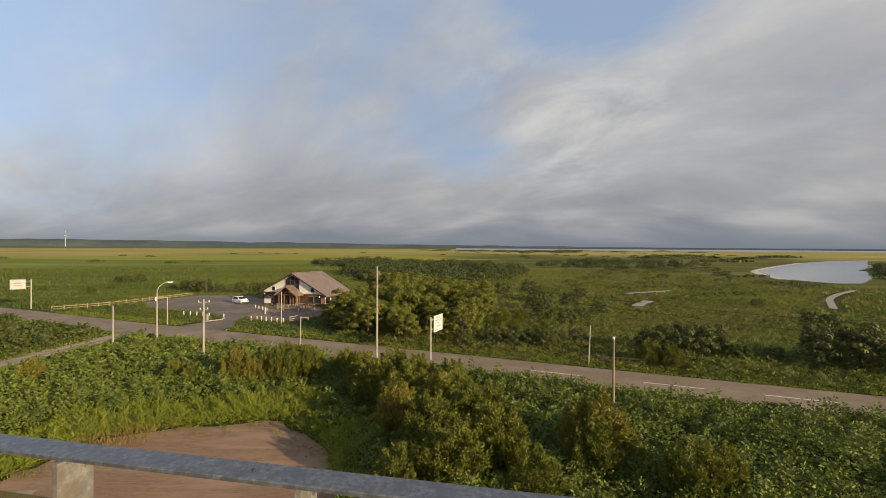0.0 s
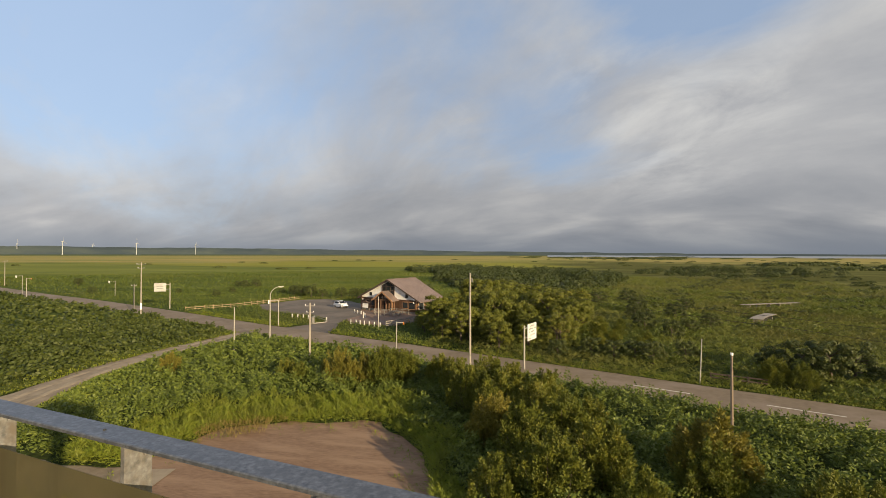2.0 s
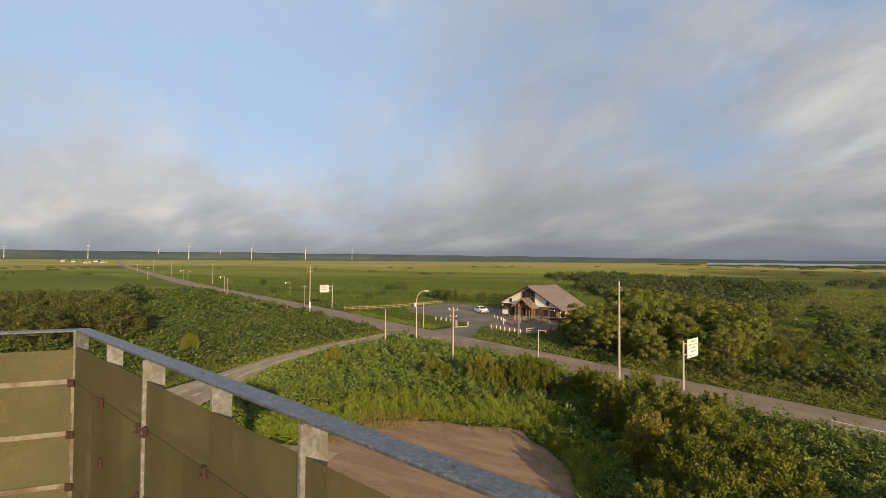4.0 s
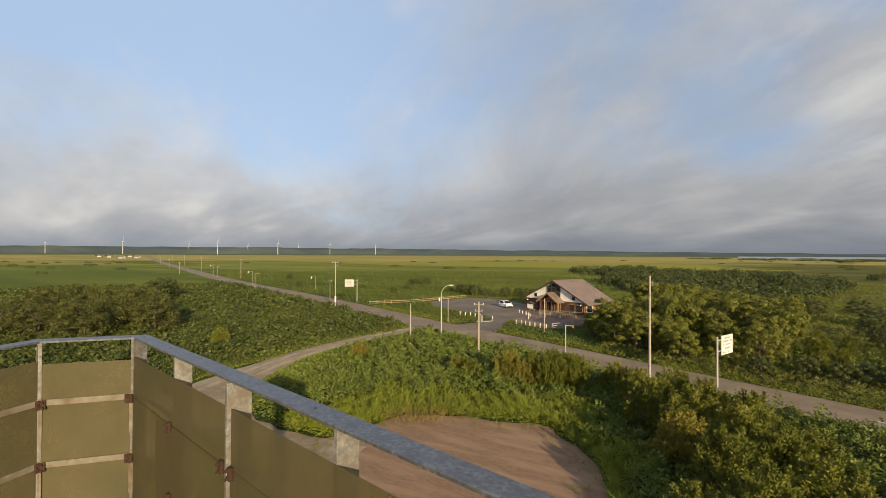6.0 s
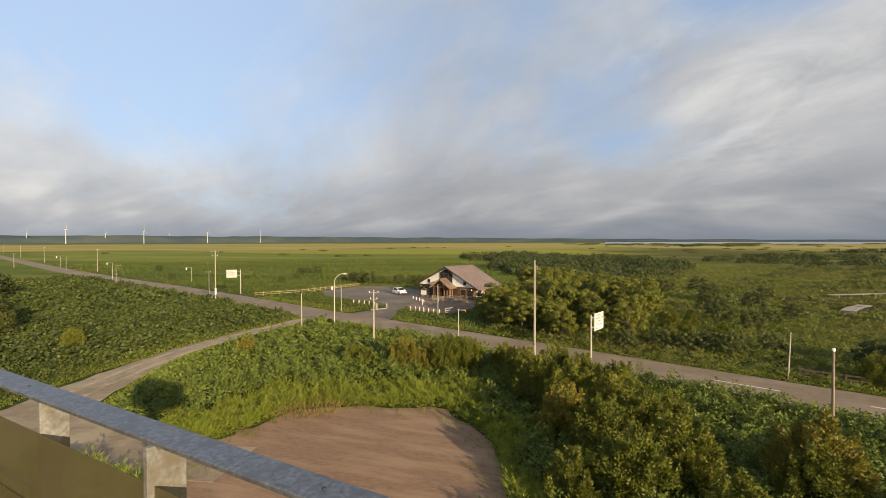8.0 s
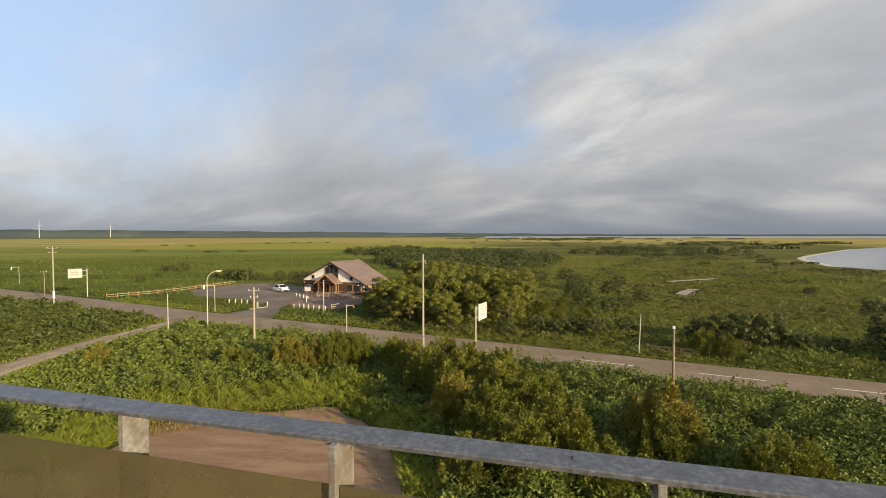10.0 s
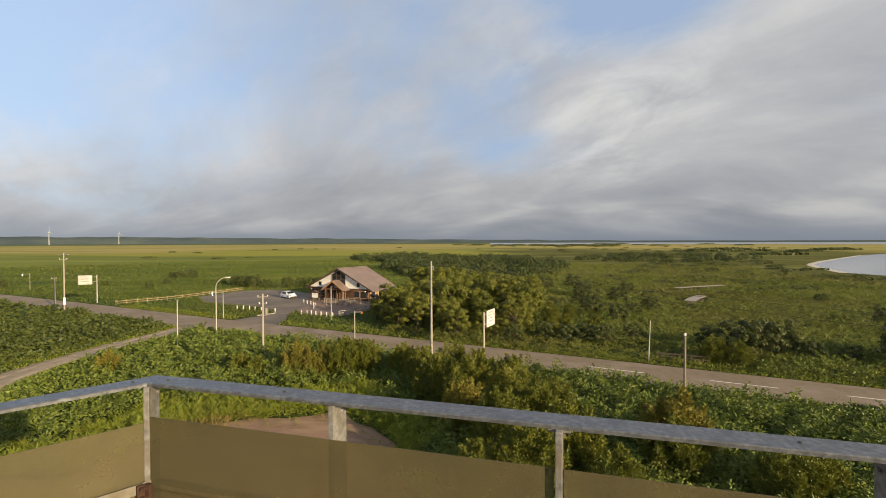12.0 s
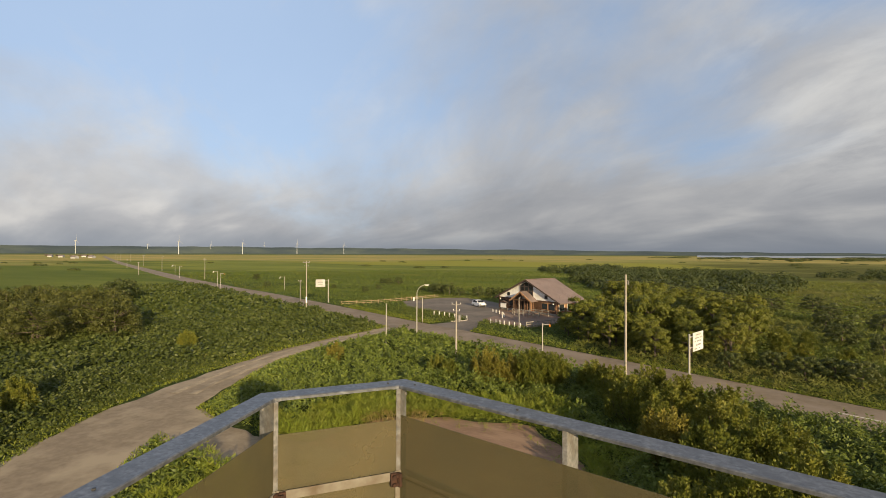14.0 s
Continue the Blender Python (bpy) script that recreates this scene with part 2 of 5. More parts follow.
SIGN = material("white_sign_sheet", (0.52, 0.56, 0.61), (0.58, 0.62, 0.67), 2.0, 0.5, 0.02, c3=(0.50, 0.50, 0.47), big=0.4)
# a darker, greyer sheet than SIGN, for the guide sign and farm walls
SIGN_BACK = material("grey_sign_sheet", (0.33, 0.34, 0.34), (0.40, 0.41, 0.41), 2.0, 0.55, 0.03, c3=(0.29, 0.29, 0.28), big=0.4)
# greyed below white so the far turbines carry distance haze in their colour
TURBINE = material("hazed_turbine_paint", (0.34, 0.36, 0.38), (0.38, 0.40, 0.42), 0.05, 0.5, 0.0)
BOLLARD = material("bollard_paint", (0.46, 0.45, 0.43), (0.56, 0.55, 0.52), 4.0, 0.7, 0.05, rnd=0.12)
WHITE = material("white_paint", (0.78, 0.78, 0.75), (0.84, 0.84, 0.82), 3.0, 0.5, 0.03, rnd=0.04)
GREYBAR = material("grey_lettering", (0.16, 0.17, 0.18), (0.24, 0.24, 0.25), 3.0, 0.6, 0.0)
BLACK = material("black_rubber", (0.02, 0.02, 0.02), (0.035, 0.035, 0.035), 6.0, 0.7, 0.05)
SIGNAL = material("amber_lens", (0.55, 0.20, 0.03), (0.48, 0.16, 0.02), 6.0, 0.3, 0.0)
STUCCO = material("white_stucco", (0.76, 0.76, 0.74), (0.83, 0.83, 0.81), 1.5, 0.85, 0.1, c3=(0.64, 0.62, 0.57), big=0.3)
LOGS = material("brown_log_wall", (0.085, 0.045, 0.026), (0.15, 0.085, 0.050), 1.5, 0.75, 0.3, stretch=(1, 1, 8), rnd=0.12)
TIMBER = material("warm_timber", (0.26, 0.145, 0.075), (0.36, 0.21, 0.115), 2.0, 0.75, 0.2, stretch=(4, 4, 0.5), rnd=0.12)
DARKWOOD = material("dark_stained_wood", (0.050, 0.034, 0.026), (0.085, 0.060, 0.045), 3.0, 0.7, 0.2)
ROOF = material("brown_metal_roof", (0.175, 0.132, 0.115), (0.22, 0.168, 0.148), 0.8, 0.5, 0.05, 0.1, c3=(0.16, 0.12, 0.105), big=0.3)
GLASS = material("dark_window_glass", (0.02, 0.025, 0.03), (0.03, 0.035, 0.04), 1.0, 0.06, 0.0)
CARPAINT = material("white_car_paint", (0.76, 0.77, 0.78), (0.80, 0.80, 0.81), 2.0, 0.25, 0.0)
FENCE = material("tan_wooden_fence", (0.22, 0.165, 0.095), (0.29, 0.225, 0.13), 3.0, 0.85, 0.2)
WATER = material("lake_water", (0.10, 0.11, 0.12), (0.12, 0.13, 0.14), 0.05, 0.08, 0.05, bump_scale=1.5)
# the light base stands in for bright sky reflected by the far water
LAGOON = material("pale_far_water", (0.20, 0.22, 0.24), (0.23, 0.25, 0.27), 0.01, 0.35, 0.0)
SAND = material("pale_shore_sand", (0.40, 0.36, 0.30), (0.48, 0.44, 0.37), 0.2, 0.95, 0.1)
# the blue-grey holds distance haze, mixed straight into the hill colour
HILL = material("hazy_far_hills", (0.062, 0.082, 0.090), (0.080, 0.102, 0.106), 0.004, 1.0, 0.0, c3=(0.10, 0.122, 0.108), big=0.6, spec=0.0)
BARK = material("grey_brown_bark", (0.055, 0.042, 0.032), (0.10, 0.078, 0.060), 6.0, 0.9, 0.5, stretch=(3, 3, 0.6))
WALK = material("weathered_boards", (0.22, 0.195, 0.165), (0.30, 0.27, 0.23), 2.0, 0.9, 0.2)

L_WEED = leaf_material("knotweed_leaves", trans=0.2, colours=[(0.048, 0.072, 0.011), (0.107, 0.144, 0.024), (0.183, 0.220, 0.040), (0.295, 0.310, 0.081)], patch=(0.104, 0.136, 0.022))
L_BUTTER = leaf_material("butterbur_leaves", [(0.032, 0.047, 0.009), (0.064, 0.085, 0.017), (0.101, 0.122, 0.028), (0.258, 0.266, 0.117)], patch=(0.056, 0.075, 0.017))
L_GRASS = leaf_material("meadow_grass", [(0.119, 0.163, 0.016), (0.158, 0.204, 0.021), (0.198, 0.233, 0.028), (0.246, 0.251, 0.042)], patch=(0.176, 0.195, 0.028), patch_scale=0.3, trans=0.35)
L_DRY = leaf_material("dry_grass", [(0.144, 0.135, 0.032), (0.216, 0.171, 0.050), (0.288, 0.216, 0.077), (0.342, 0.270, 0.117)], trans=0.35)
L_MEADOW = leaf_material("sedge_meadow", [(0.083, 0.119, 0.018), (0.097, 0.133, 0.021), (0.113, 0.144, 0.024), (0.128, 0.153, 0.029)], patch=(0.122, 0.135, 0.025), patch_scale=0.03, trans=0.3)
L_REED = leaf_material("reed_blades", [(0.103, 0.127, 0.021), (0.130, 0.152, 0.026), (0.155, 0.171, 0.031), (0.192, 0.188, 0.042)], patch=(0.131, 0.122, 0.029), patch_scale=0.03, trans=0.3)
L_TREE = leaf_material("alder_foliage", [(0.069, 0.085, 0.010), (0.103, 0.118, 0.014), (0.138, 0.147, 0.018), (0.179, 0.171, 0.027)], trans=0.22)
L_COPSE = leaf_material("olive_copse_foliage", [(0.044, 0.055, 0.012), (0.066, 0.075, 0.016), (0.092, 0.099, 0.021), (0.119, 0.119, 0.028)], trans=0.3)
L_DARK = leaf_material("dark_scrub_foliage", [(0.030, 0.043, 0.011), (0.046, 0.062, 0.014), (0.069, 0.084, 0.019), (0.099, 0.107, 0.029)], trans=0.15)
L_WILLOW = leaf_material("willow_foliage", [(0.057, 0.076, 0.012), (0.101, 0.120, 0.017), (0.158, 0.167, 0.024), (0.229, 0.215, 0.038)], trans=0.25)
L_RUSSET = leaf_material("russet_foliage", [(0.093, 0.097, 0.015), (0.147, 0.140, 0.023), (0.213, 0.186, 0.032), (0.256, 0.229, 0.041)], trans=0.25)


# ---- mesh helpers ----
def part(name, bm, mat, parent=None, label=""):
    me = bpy.data.meshes.new(name)
    bm.to_mesh(me)
    bm.free()
    me.materials.append(mat)
    ob = new(name, me)
    if parent:
        ob.parent = parent
    if label:
        ob["label"] = label
    return ob


def thing(name, m, label, category, group="", kind=""):
    ob = new(name)
    ob.matrix_basis = m
    return tagged(ob, label, category, group, kind)


def box(bm, size, at=(0, 0, 0), rz=0.0, bevel=0.0, m=None):
    mat = (m or Matrix()) @ Matrix.Translation(at) @ Matrix.Rotation(rz, 4, "Z") @ Matrix.Diagonal((*size, 1))
    r = bmesh.ops.create_cube(bm, size=1.0, matrix=mat)
    if bevel:
        edges = {e for v in r["verts"] for e in v.link_edges}
        bmesh.ops.bevel(bm, geom=list(edges), offset=bevel, segments=2, affect="EDGES", profile=0.7)
    return bm


def tube(bm, a, b, r1, r2=None, seg=10):
    """A tapered round bar from a to b."""
    a, b = Vector(a), Vector(b)
    q = (b - a).to_track_quat("Z", "Y").to_matrix().to_4x4()
    bmesh.ops.create_cone(bm, cap_ends=True, segments=seg, radius1=r1, radius2=r1 if r2 is None else r2,
                          depth=(b - a).length, matrix=Matrix.Translation((a + b) / 2) @ q)
    return bm


def prism(bm, outline, depth, m=None):
    """An outline in x, z pushed along y."""
    m = m or Matrix()
    f = [bm.verts.new(m @ Vector((x, 0, z))) for x, z in outline]
    k = [bm.verts.new(m @ Vector((x, depth, z))) for x, z in outline]
    n = len(outline)
    bm.faces.new(f)
    bm.faces.new(k[::-1])
    for i in range(n):
        bm.faces.new((f[i], k[i], k[(i + 1) % n], f[(i + 1) % n]))
    bmesh.ops.recalc_face_normals(bm, faces=bm.faces)
    return bm


def quads(name, verts, mat, label, category, parent=None, kind="stuff"):
    """One mesh of loose leaves: verts (n, corners, 3), with three or four corners each."""
    n, c = verts.shape[:2]
    me = bpy.data.meshes.new(name)
    me.vertices.add(c * n)
    me.vertices.foreach_set("co", np.ascontiguousarray(verts, dtype=np.float32).ravel())
    me.loops.add(c * n)
    me.loops.foreach_set("vertex_index", np.arange(c * n, dtype=np.int32))
    me.polygons.add(n)
    me.polygons.foreach_set("loop_start", np.arange(0, c * n, c, dtype=np.int32))
    me.update(calc_edges=True)
    me.materials.append(mat)
    ob = new(name, me)
    if parent:
        ob.parent = parent
        if label:
            ob["label"] = label
    else:
        tagged(ob, label, category, "", kind)
    return ob


RNG = np.random.default_rng(7)


def leaf_quads(p, length, width, up, spread=1.0):
    """Folded leaves at the points p (n, 3): random heading, tilted upwards by up (0 flat, 1 upright)."""
    n = len(p)
    a = RNG.uniform(0, 2 * np.pi, n)
    t = np.clip(RNG.normal(up, 0.25 * spread, n), -0.4, 1.0) * np.pi / 2
    d = np.stack([np.cos(a) * np.cos(t), np.sin(a) * np.cos(t), np.sin(t)], 1)
    s = np.stack([-np.sin(a), np.cos(a), np.zeros(n)], 1)
    roll = RNG.normal(0, 0.5, n)[:, None]
    nn = np.cross(d, s)
    s = s * np.cos(roll) + nn * np.sin(roll)
    ln = (length * RNG.uniform(0.65, 1.3, n))[:, None]
    wd = (width * RNG.uniform(0.7, 1.3, n))[:, None]
    droop = np.array([0, 0, -0.22])
    v = np.empty((n, 4, 3))
    v[:, 0] = p
    v[:, 1] = p + d * ln * 0.45 + s * wd * 0.5
    v[:, 2] = p + d * ln + droop * ln
    v[:, 3] = p + d * ln * 0.45 - s * wd * 0.5
    return v


def crown_leaves(p, out, length, width, loose=0.75):
    """Leaves laid like shingles over a crown: each faces along out, more or less."""
    n = len(p)
    f = out + RNG.normal(0, loose * 0.6, (n, 3))
    f /= np.linalg.norm(f, axis=1)[:, None] + 1e-6
    d = RNG.normal(size=(n, 3)) + np.array([0, 0, 0.3])
    d -= f * (d * f).sum(1)[:, None]
    d /= np.linalg.norm(d, axis=1)[:, None] + 1e-6
    s = np.cross(f, d)
    ln = (length * RNG.uniform(0.65, 1.3, n))[:, None]
    wd = (width * RNG.uniform(0.7, 1.3, n))[:, None]
    v = np.empty((n, 4, 3))
    v[:, 0] = p - d * ln * 0.5
    v[:, 1] = p + s * wd * 0.5 + d * ln * 0.2
    v[:, 2] = p + d * ln * 0.5 - f * ln * 0.12
    v[:, 3] = p - s * wd * 0.5 + d * ln * 0.2
    return v


def plume_leaves(p, way, length, width, loose=0.5):
    """Narrow leaves that point along way, more or less, each turned at random about itself."""
    n = len(p)
    d = way + RNG.normal(0, loose, (n, 3))
    d /= np.linalg.norm(d, axis=1)[:, None] + 1e-6
    s = np.cross(d, RNG.normal(size=(n, 3)))
    s /= np.linalg.norm(s, axis=1)[:, None] + 1e-6
    ln = (length * RNG.uniform(0.65, 1.3, n))[:, None]
    wd = (width * RNG.uniform(0.7, 1.3, n))[:, None]
    v = np.empty((n, 4, 3))
    v[:, 0] = p
    v[:, 1] = p + d * ln * 0.45 + s * wd * 0.5
    v[:, 2] = p + d * ln
    v[:, 3] = p + d * ln * 0.45 - s * wd * 0.5
    return v


# ---- plan: roads and areas ----
ROAD = [(-1500, 770), (-700, 372), (-286, 175), (-161, 119), (-111, 98.8), (-70, 81.0), (-46, 70.0), (-15, 57.2),
        (14, 44.7), (34, 36.4), (80, 17.5), (180, -24)]
SIDE = [(-43.2, 66.5), (-44.2, 58), (-45.0, 50), (-44.9, 42), (-42.9, 33), (-40.6, 26.5), (-37.6, 20.0), (-33.0, 13.5), (-26, 7.5), (-16, 3)]
LANE = [(-36.5, 23.0), (-31, 21.2), (-26, 20.8), (-20, 21.6)]
LOT = [(-23.6, 22.6), (-22.6, 26.5), (-21.5, 30.0), (-19.0, 31.4), (-16.4, 32.0), (-13.5, 32.8), (-11.4, 33.2), (-8.9, 30.9), (-7.0, 28.6),
       (-5.8, 25.8), (-4.6, 21.0), (-4.0, 14.0), (-4.0, 7.0), (-15, 6.0), (-19.0, 12.0), (-21.5, 18.0)]
PARK = [(-64.5, 102.0), (-60.5, 114.5), (-54.5, 118), (-46, 114), (-38.5, 106), (-37.6, 99.0), (-35, 93), (-33.5, 88.5), (-34.2, 82.5), (-33.6, 77.5),
        (-31.5, 71.2), (-30.5, 62.5), (-41, 67), (-40.5, 71.5), (-38.0, 75.5), (-36.5, 79.0), (-38.4, 82.4), (-42.5, 86.0), (-48.5, 88.6), (-57.5, 92.6)]
COURT = [(-37.4, 98.4), (-22.6, 92.4), (-20.6, 86.5), (-21.3, 81.0), (-23.8, 76.4), (-31.8, 78.6), (-34.4, 82.6), (-33.7, 88.4), (-35.2, 93.2)]
LAKE = [(139, 186), (150, 210), (171, 250), (215, 300), (313, 400), (400, 470), (460, 495), (352, 380), (300, 318), (243, 268), (236, 255), (200, 213), (178, 190), (152, 166), (142, 166)]


def inside(poly, x, y):
    c = np.zeros(len(x), bool)
    for (x1, y1), (x2, y2) in zip(poly, poly[1:] + poly[:1]):
        k = ((y1 > y) != (y2 > y)) & (x < (x2 - x1) * (y - y1) / (y2 - y1 + 1e-12) + x1)
        c ^= k
    return c


def line_dist(line, x, y):
    d = np.full(len(x), 1e9)
    for (x1, y1), (x2, y2) in zip(line, line[1:]):
        vx, vy = x2 - x1, y2 - y1
        t = np.clip(((x - x1) * vx + (y - y1) * vy) / (vx * vx + vy * vy), 0, 1)
        d = np.minimum(d, np.hypot(x - x1 - t * vx, y - y1 - t * vy))
    return d


def smooth_line(line, step):
    """Catmull-Rom through the plan's points."""
    p = [Vector((*q, 0)) for q in line]
    p = [2 * p[0] - p[1]] + p + [2 * p[-1] - p[-2]]
    out = []
    for i in range(1, len(p) - 2):
        n = max(2, int((p[i + 1] - p[i]).length / step))
        for k in range(n):
            t = k / n
            a, b, c, d = p[i - 1:i + 3]
            out.append(0.5 * (2 * b + (c - a) * t + (2 * a - 5 * b + 4 * c - d) * t * t + (3 * b - a - 3 * c + d) * t ** 3))
    return out + [p[-2]]


def ribbon(name, line, width, z, mat, label, ragged=0.0, category="road"):
    pts = smooth_line(line, 1.5)
    bm = bmesh.new()
    prev = None
    for i, c in enumerate(pts):
        d = (pts[min(i + 1, len(pts) - 1)] - pts[max(i - 1, 0)]).normalized()
        s = Vector((-d.y, d.x, 0))
        w = width(i / (len(pts) - 1)) / 2 if callable(width) else width / 2
        l = w + ragged * noise.noise(Vector((c.x * 0.5, c.y * 0.5, 1)))
        r = w + ragged * noise.noise(Vector((c.x * 0.5, c.y * 0.5, 9)))
        row = [bm.verts.new((*(c + s * o).xy, h)) for o, h in ((l + 0.25, -0.03), (l, z), (0, z + 0.03), (-r, z), (-r - 0.25, -0.03))]
        if prev:
            for k in range(4):
                bm.faces.new((prev[k], prev[k + 1], row[k + 1], row[k]))
        prev = row
    ob = part(name, bm, mat)
    return tagged(ob, label, category, "", "structure")


def area(name, poly, z, mat, label, ragged=0.0, category="ground"):
    """A slab with an uneven rim."""
    bm = bmesh.new()
    pts = []
    for (x1, y1), (x2, y2) in zip(poly, poly[1:] + poly[:1]):
        n = max(1, int(math.hypot(x2 - x1, y2 - y1) / 1.0)) if ragged else 1
        for k in range(n):
            x, y = x1 + (x2 - x1) * k / n, y1 + (y2 - y1) * k / n
            pts.append((x + ragged * noise.noise(Vector((x, y, 3))), y + ragged * noise.noise(Vector((x, y, 7)))))
    top = [bm.verts.new((x, y, z)) for x, y in pts]
    low = [bm.verts.new((x, y, -0.05)) for x, y in pts]
    f = bm.faces.new(top)
    for i in range(len(pts)):
        j = (i + 1) % len(pts)
        bm.faces.new((top[i], low[i], low[j], top[j]))
    bmesh.ops.recalc_face_normals(bm, faces=bm.faces)
    bmesh.ops.triangulate(bm, faces=[f])
    ob = part(name, bm, mat)
    return tagged(ob, label, category, "", "structure")


def ground_sheet():
    """Flat marshland to the horizon, finer near the tower."""
    rings = [0, 8, 20, 40, 70, 110, 170, 260, 400, 650, 1000, 1600, 2600, 4700]
    bm = bmesh.new()
    seg = 72
    prev = None
    for r in rings:
        row = []
        for k in range(seg):
            a = 2 * math.pi * k / seg
            x, y = r * math.sin(a), r * math.cos(a)
            row.append(bm.verts.new((x, y, 0)))
            if r == 0:
                break
        if prev:
            for k in range(seg):
                j = (k + 1) % seg
                if len(prev) == 1:
                    bm.faces.new((prev[0], row[j], row[k]))
                else:
                    bm.faces.new((prev[k], prev[j], row[j], row[k]))
        prev = row
    bmesh.ops.recalc_face_normals(bm, faces=bm.faces)
    ob = part("ground", bm, GROUND)
    return tagged(ob, "flat green marsh plain with painted sun and cloud-shade patches, dry yellow reed beds far off", "ground", "", "structure")


def ground_material():
    """Dark litter under the weeds, darkened as shade between the leaves, green sedge further out with sun patches and
    cloud shade painted in, dry straw-coloured reed beds in the distance.
    """
    m = bpy.data.materials.new("marsh_plain")
    m.use_nodes = True
    nt = m.node_tree
    N, L = nt.nodes.new, nt.links.new
    b = nt.nodes["Principled BSDF"]
    b.inputs["Roughness"].default_value = 0.95
    b.inputs["Specular IOR Level"].default_value = 0.05
    pos = N("ShaderNodeNewGeometry").outputs["Position"]

    def noise_(s, d=5, st=(1, 1, 1), r=0.6):
        mp = N("ShaderNodeMapping")
        mp.inputs["Scale"].default_value = st
        mp.inputs["Rotation"].default_value = (0, 0, radians(15))
        L(pos, mp.inputs[0])
        n = N("ShaderNodeTexNoise")
        n.inputs["Scale"].default_value, n.inputs["Detail"].default_value, n.inputs["Roughness"].default_value = s, d, r
        L(mp.outputs[0], n.inputs["Vector"])
        return n.outputs["Fac"]

    def rng(v, lo, hi, a=0.0, c=1.0):
        n = N("ShaderNodeMapRange")
        n.inputs["From Min"].default_value, n.inputs["From Max"].default_value = lo, hi
        n.inputs["To Min"].default_value, n.inputs["To Max"].default_value = a, c
        L(v, n.inputs["Value"])
        return n.outputs[0]

    def mix(f, a, c):
        n = N("ShaderNodeMix")
        n.data_type = "RGBA"
        L(f, n.inputs["Factor"])
        for v, s in ((a, n.inputs[6]), (c, n.inputs[7])):
            if isinstance(v, tuple):
                s.default_value = (*v, 1)
            else:
                L(v, s)
        return n.outputs[2]

    def op(kind, a, c):
        n = N("ShaderNodeMath")
        n.operation = kind
        for i, v in enumerate((a, c)):
            if isinstance(v, (int, float)):
                n.inputs[i].default_value = v
            else:
                L(v, n.inputs[i])
        return n.outputs[0]

    ln = N("ShaderNodeVectorMath")
    ln.operation = "LENGTH"
    L(pos, ln.inputs[0])
    dist = ln.outputs["Value"]
    sep = N("ShaderNodeSeparateXYZ")
    L(pos, sep.inputs[0])
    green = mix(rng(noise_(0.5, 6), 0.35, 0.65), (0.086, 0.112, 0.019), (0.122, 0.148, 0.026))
    # sunlit patches and cloud-shadow bands are painted into the plain's green
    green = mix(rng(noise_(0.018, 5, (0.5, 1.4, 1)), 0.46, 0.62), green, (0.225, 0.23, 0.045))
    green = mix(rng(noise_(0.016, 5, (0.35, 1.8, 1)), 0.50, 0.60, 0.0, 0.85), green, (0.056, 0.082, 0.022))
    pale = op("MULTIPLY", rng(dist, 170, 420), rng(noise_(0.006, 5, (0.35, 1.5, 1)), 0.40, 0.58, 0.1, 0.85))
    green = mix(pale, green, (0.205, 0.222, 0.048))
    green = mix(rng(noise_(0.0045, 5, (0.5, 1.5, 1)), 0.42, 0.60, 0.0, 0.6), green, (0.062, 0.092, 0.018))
    # a broad sunlit patch behind the house, painted in yellow
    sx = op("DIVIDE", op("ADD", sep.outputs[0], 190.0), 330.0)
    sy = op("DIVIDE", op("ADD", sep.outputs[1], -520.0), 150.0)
    sun_patch = op("ADD", op("ADD", op("MULTIPLY", sx, sx), op("MULTIPLY", sy, sy)), rng(noise_(0.012, 5, (0.4, 1.5, 1)), 0.3, 0.7, -0.5, 0.5))
    green = mix(rng(sun_patch, 1.1, 0.5, 0.0, 0.9), green, (0.250, 0.240, 0.042))
    olive = mix(rng(noise_(0.6, 6), 0.35, 0.65), (0.068, 0.073, 0.019), (0.110, 0.111, 0.029))
    olive = mix(rng(noise_(0.02, 5, (0.4, 1.5, 1)), 0.5, 0.62), olive, (0.150, 0.150, 0.045))
    # wet ground with olive sedge lies to the right of the woods
    side = op("ADD", sep.outputs[0], op("MULTIPLY", rng(noise_(0.01, 4), 0.3, 0.7, -60, 60), 1.0))
    g = mix(rng(side, -10, 50), green, olive)
    straw = mix(rng(noise_(0.01, 5, (0.3, 1.5, 1)), 0.4, 0.62), (0.36, 0.28, 0.10), (0.21, 0.215, 0.06))
    wob = op("ADD", dist, rng(noise_(0.004, 5), 0.3, 0.7, -260, 260))
    g = mix(op("MULTIPLY", rng(wob, 620, 900), rng(wob, 2600, 2000)), g, straw)
    g = mix(rng(wob, 2300, 2900), g, (0.085, 0.105, 0.055))
    # near ground is coloured dark so gaps between the leaves look shaded
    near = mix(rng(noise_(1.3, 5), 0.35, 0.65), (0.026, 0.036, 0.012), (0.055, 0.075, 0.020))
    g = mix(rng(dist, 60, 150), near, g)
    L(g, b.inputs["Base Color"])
    bp = N("ShaderNodeBump")
    bp.inputs["Strength"].default_value, bp.inputs["Distance"].default_value = 0.8, 0.5
    L(noise_(0.8, 6), bp.inputs["Height"])
    L(bp.outputs[0], b.inputs["Normal"])
    return m


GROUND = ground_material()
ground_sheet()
ribbon("road", ROAD, 7.3, 0.06, ASPHALT, "worn grey-brown two-lane asphalt road", 0.1)
ribbon("side_road", SIDE, lambda t: 4.1 + 3.4 * max(0, min(1, (t - 0.42) * 4)), 0.04, GRAVEL, "narrow pale gravel-worn side road curving off the main road", 0.5)
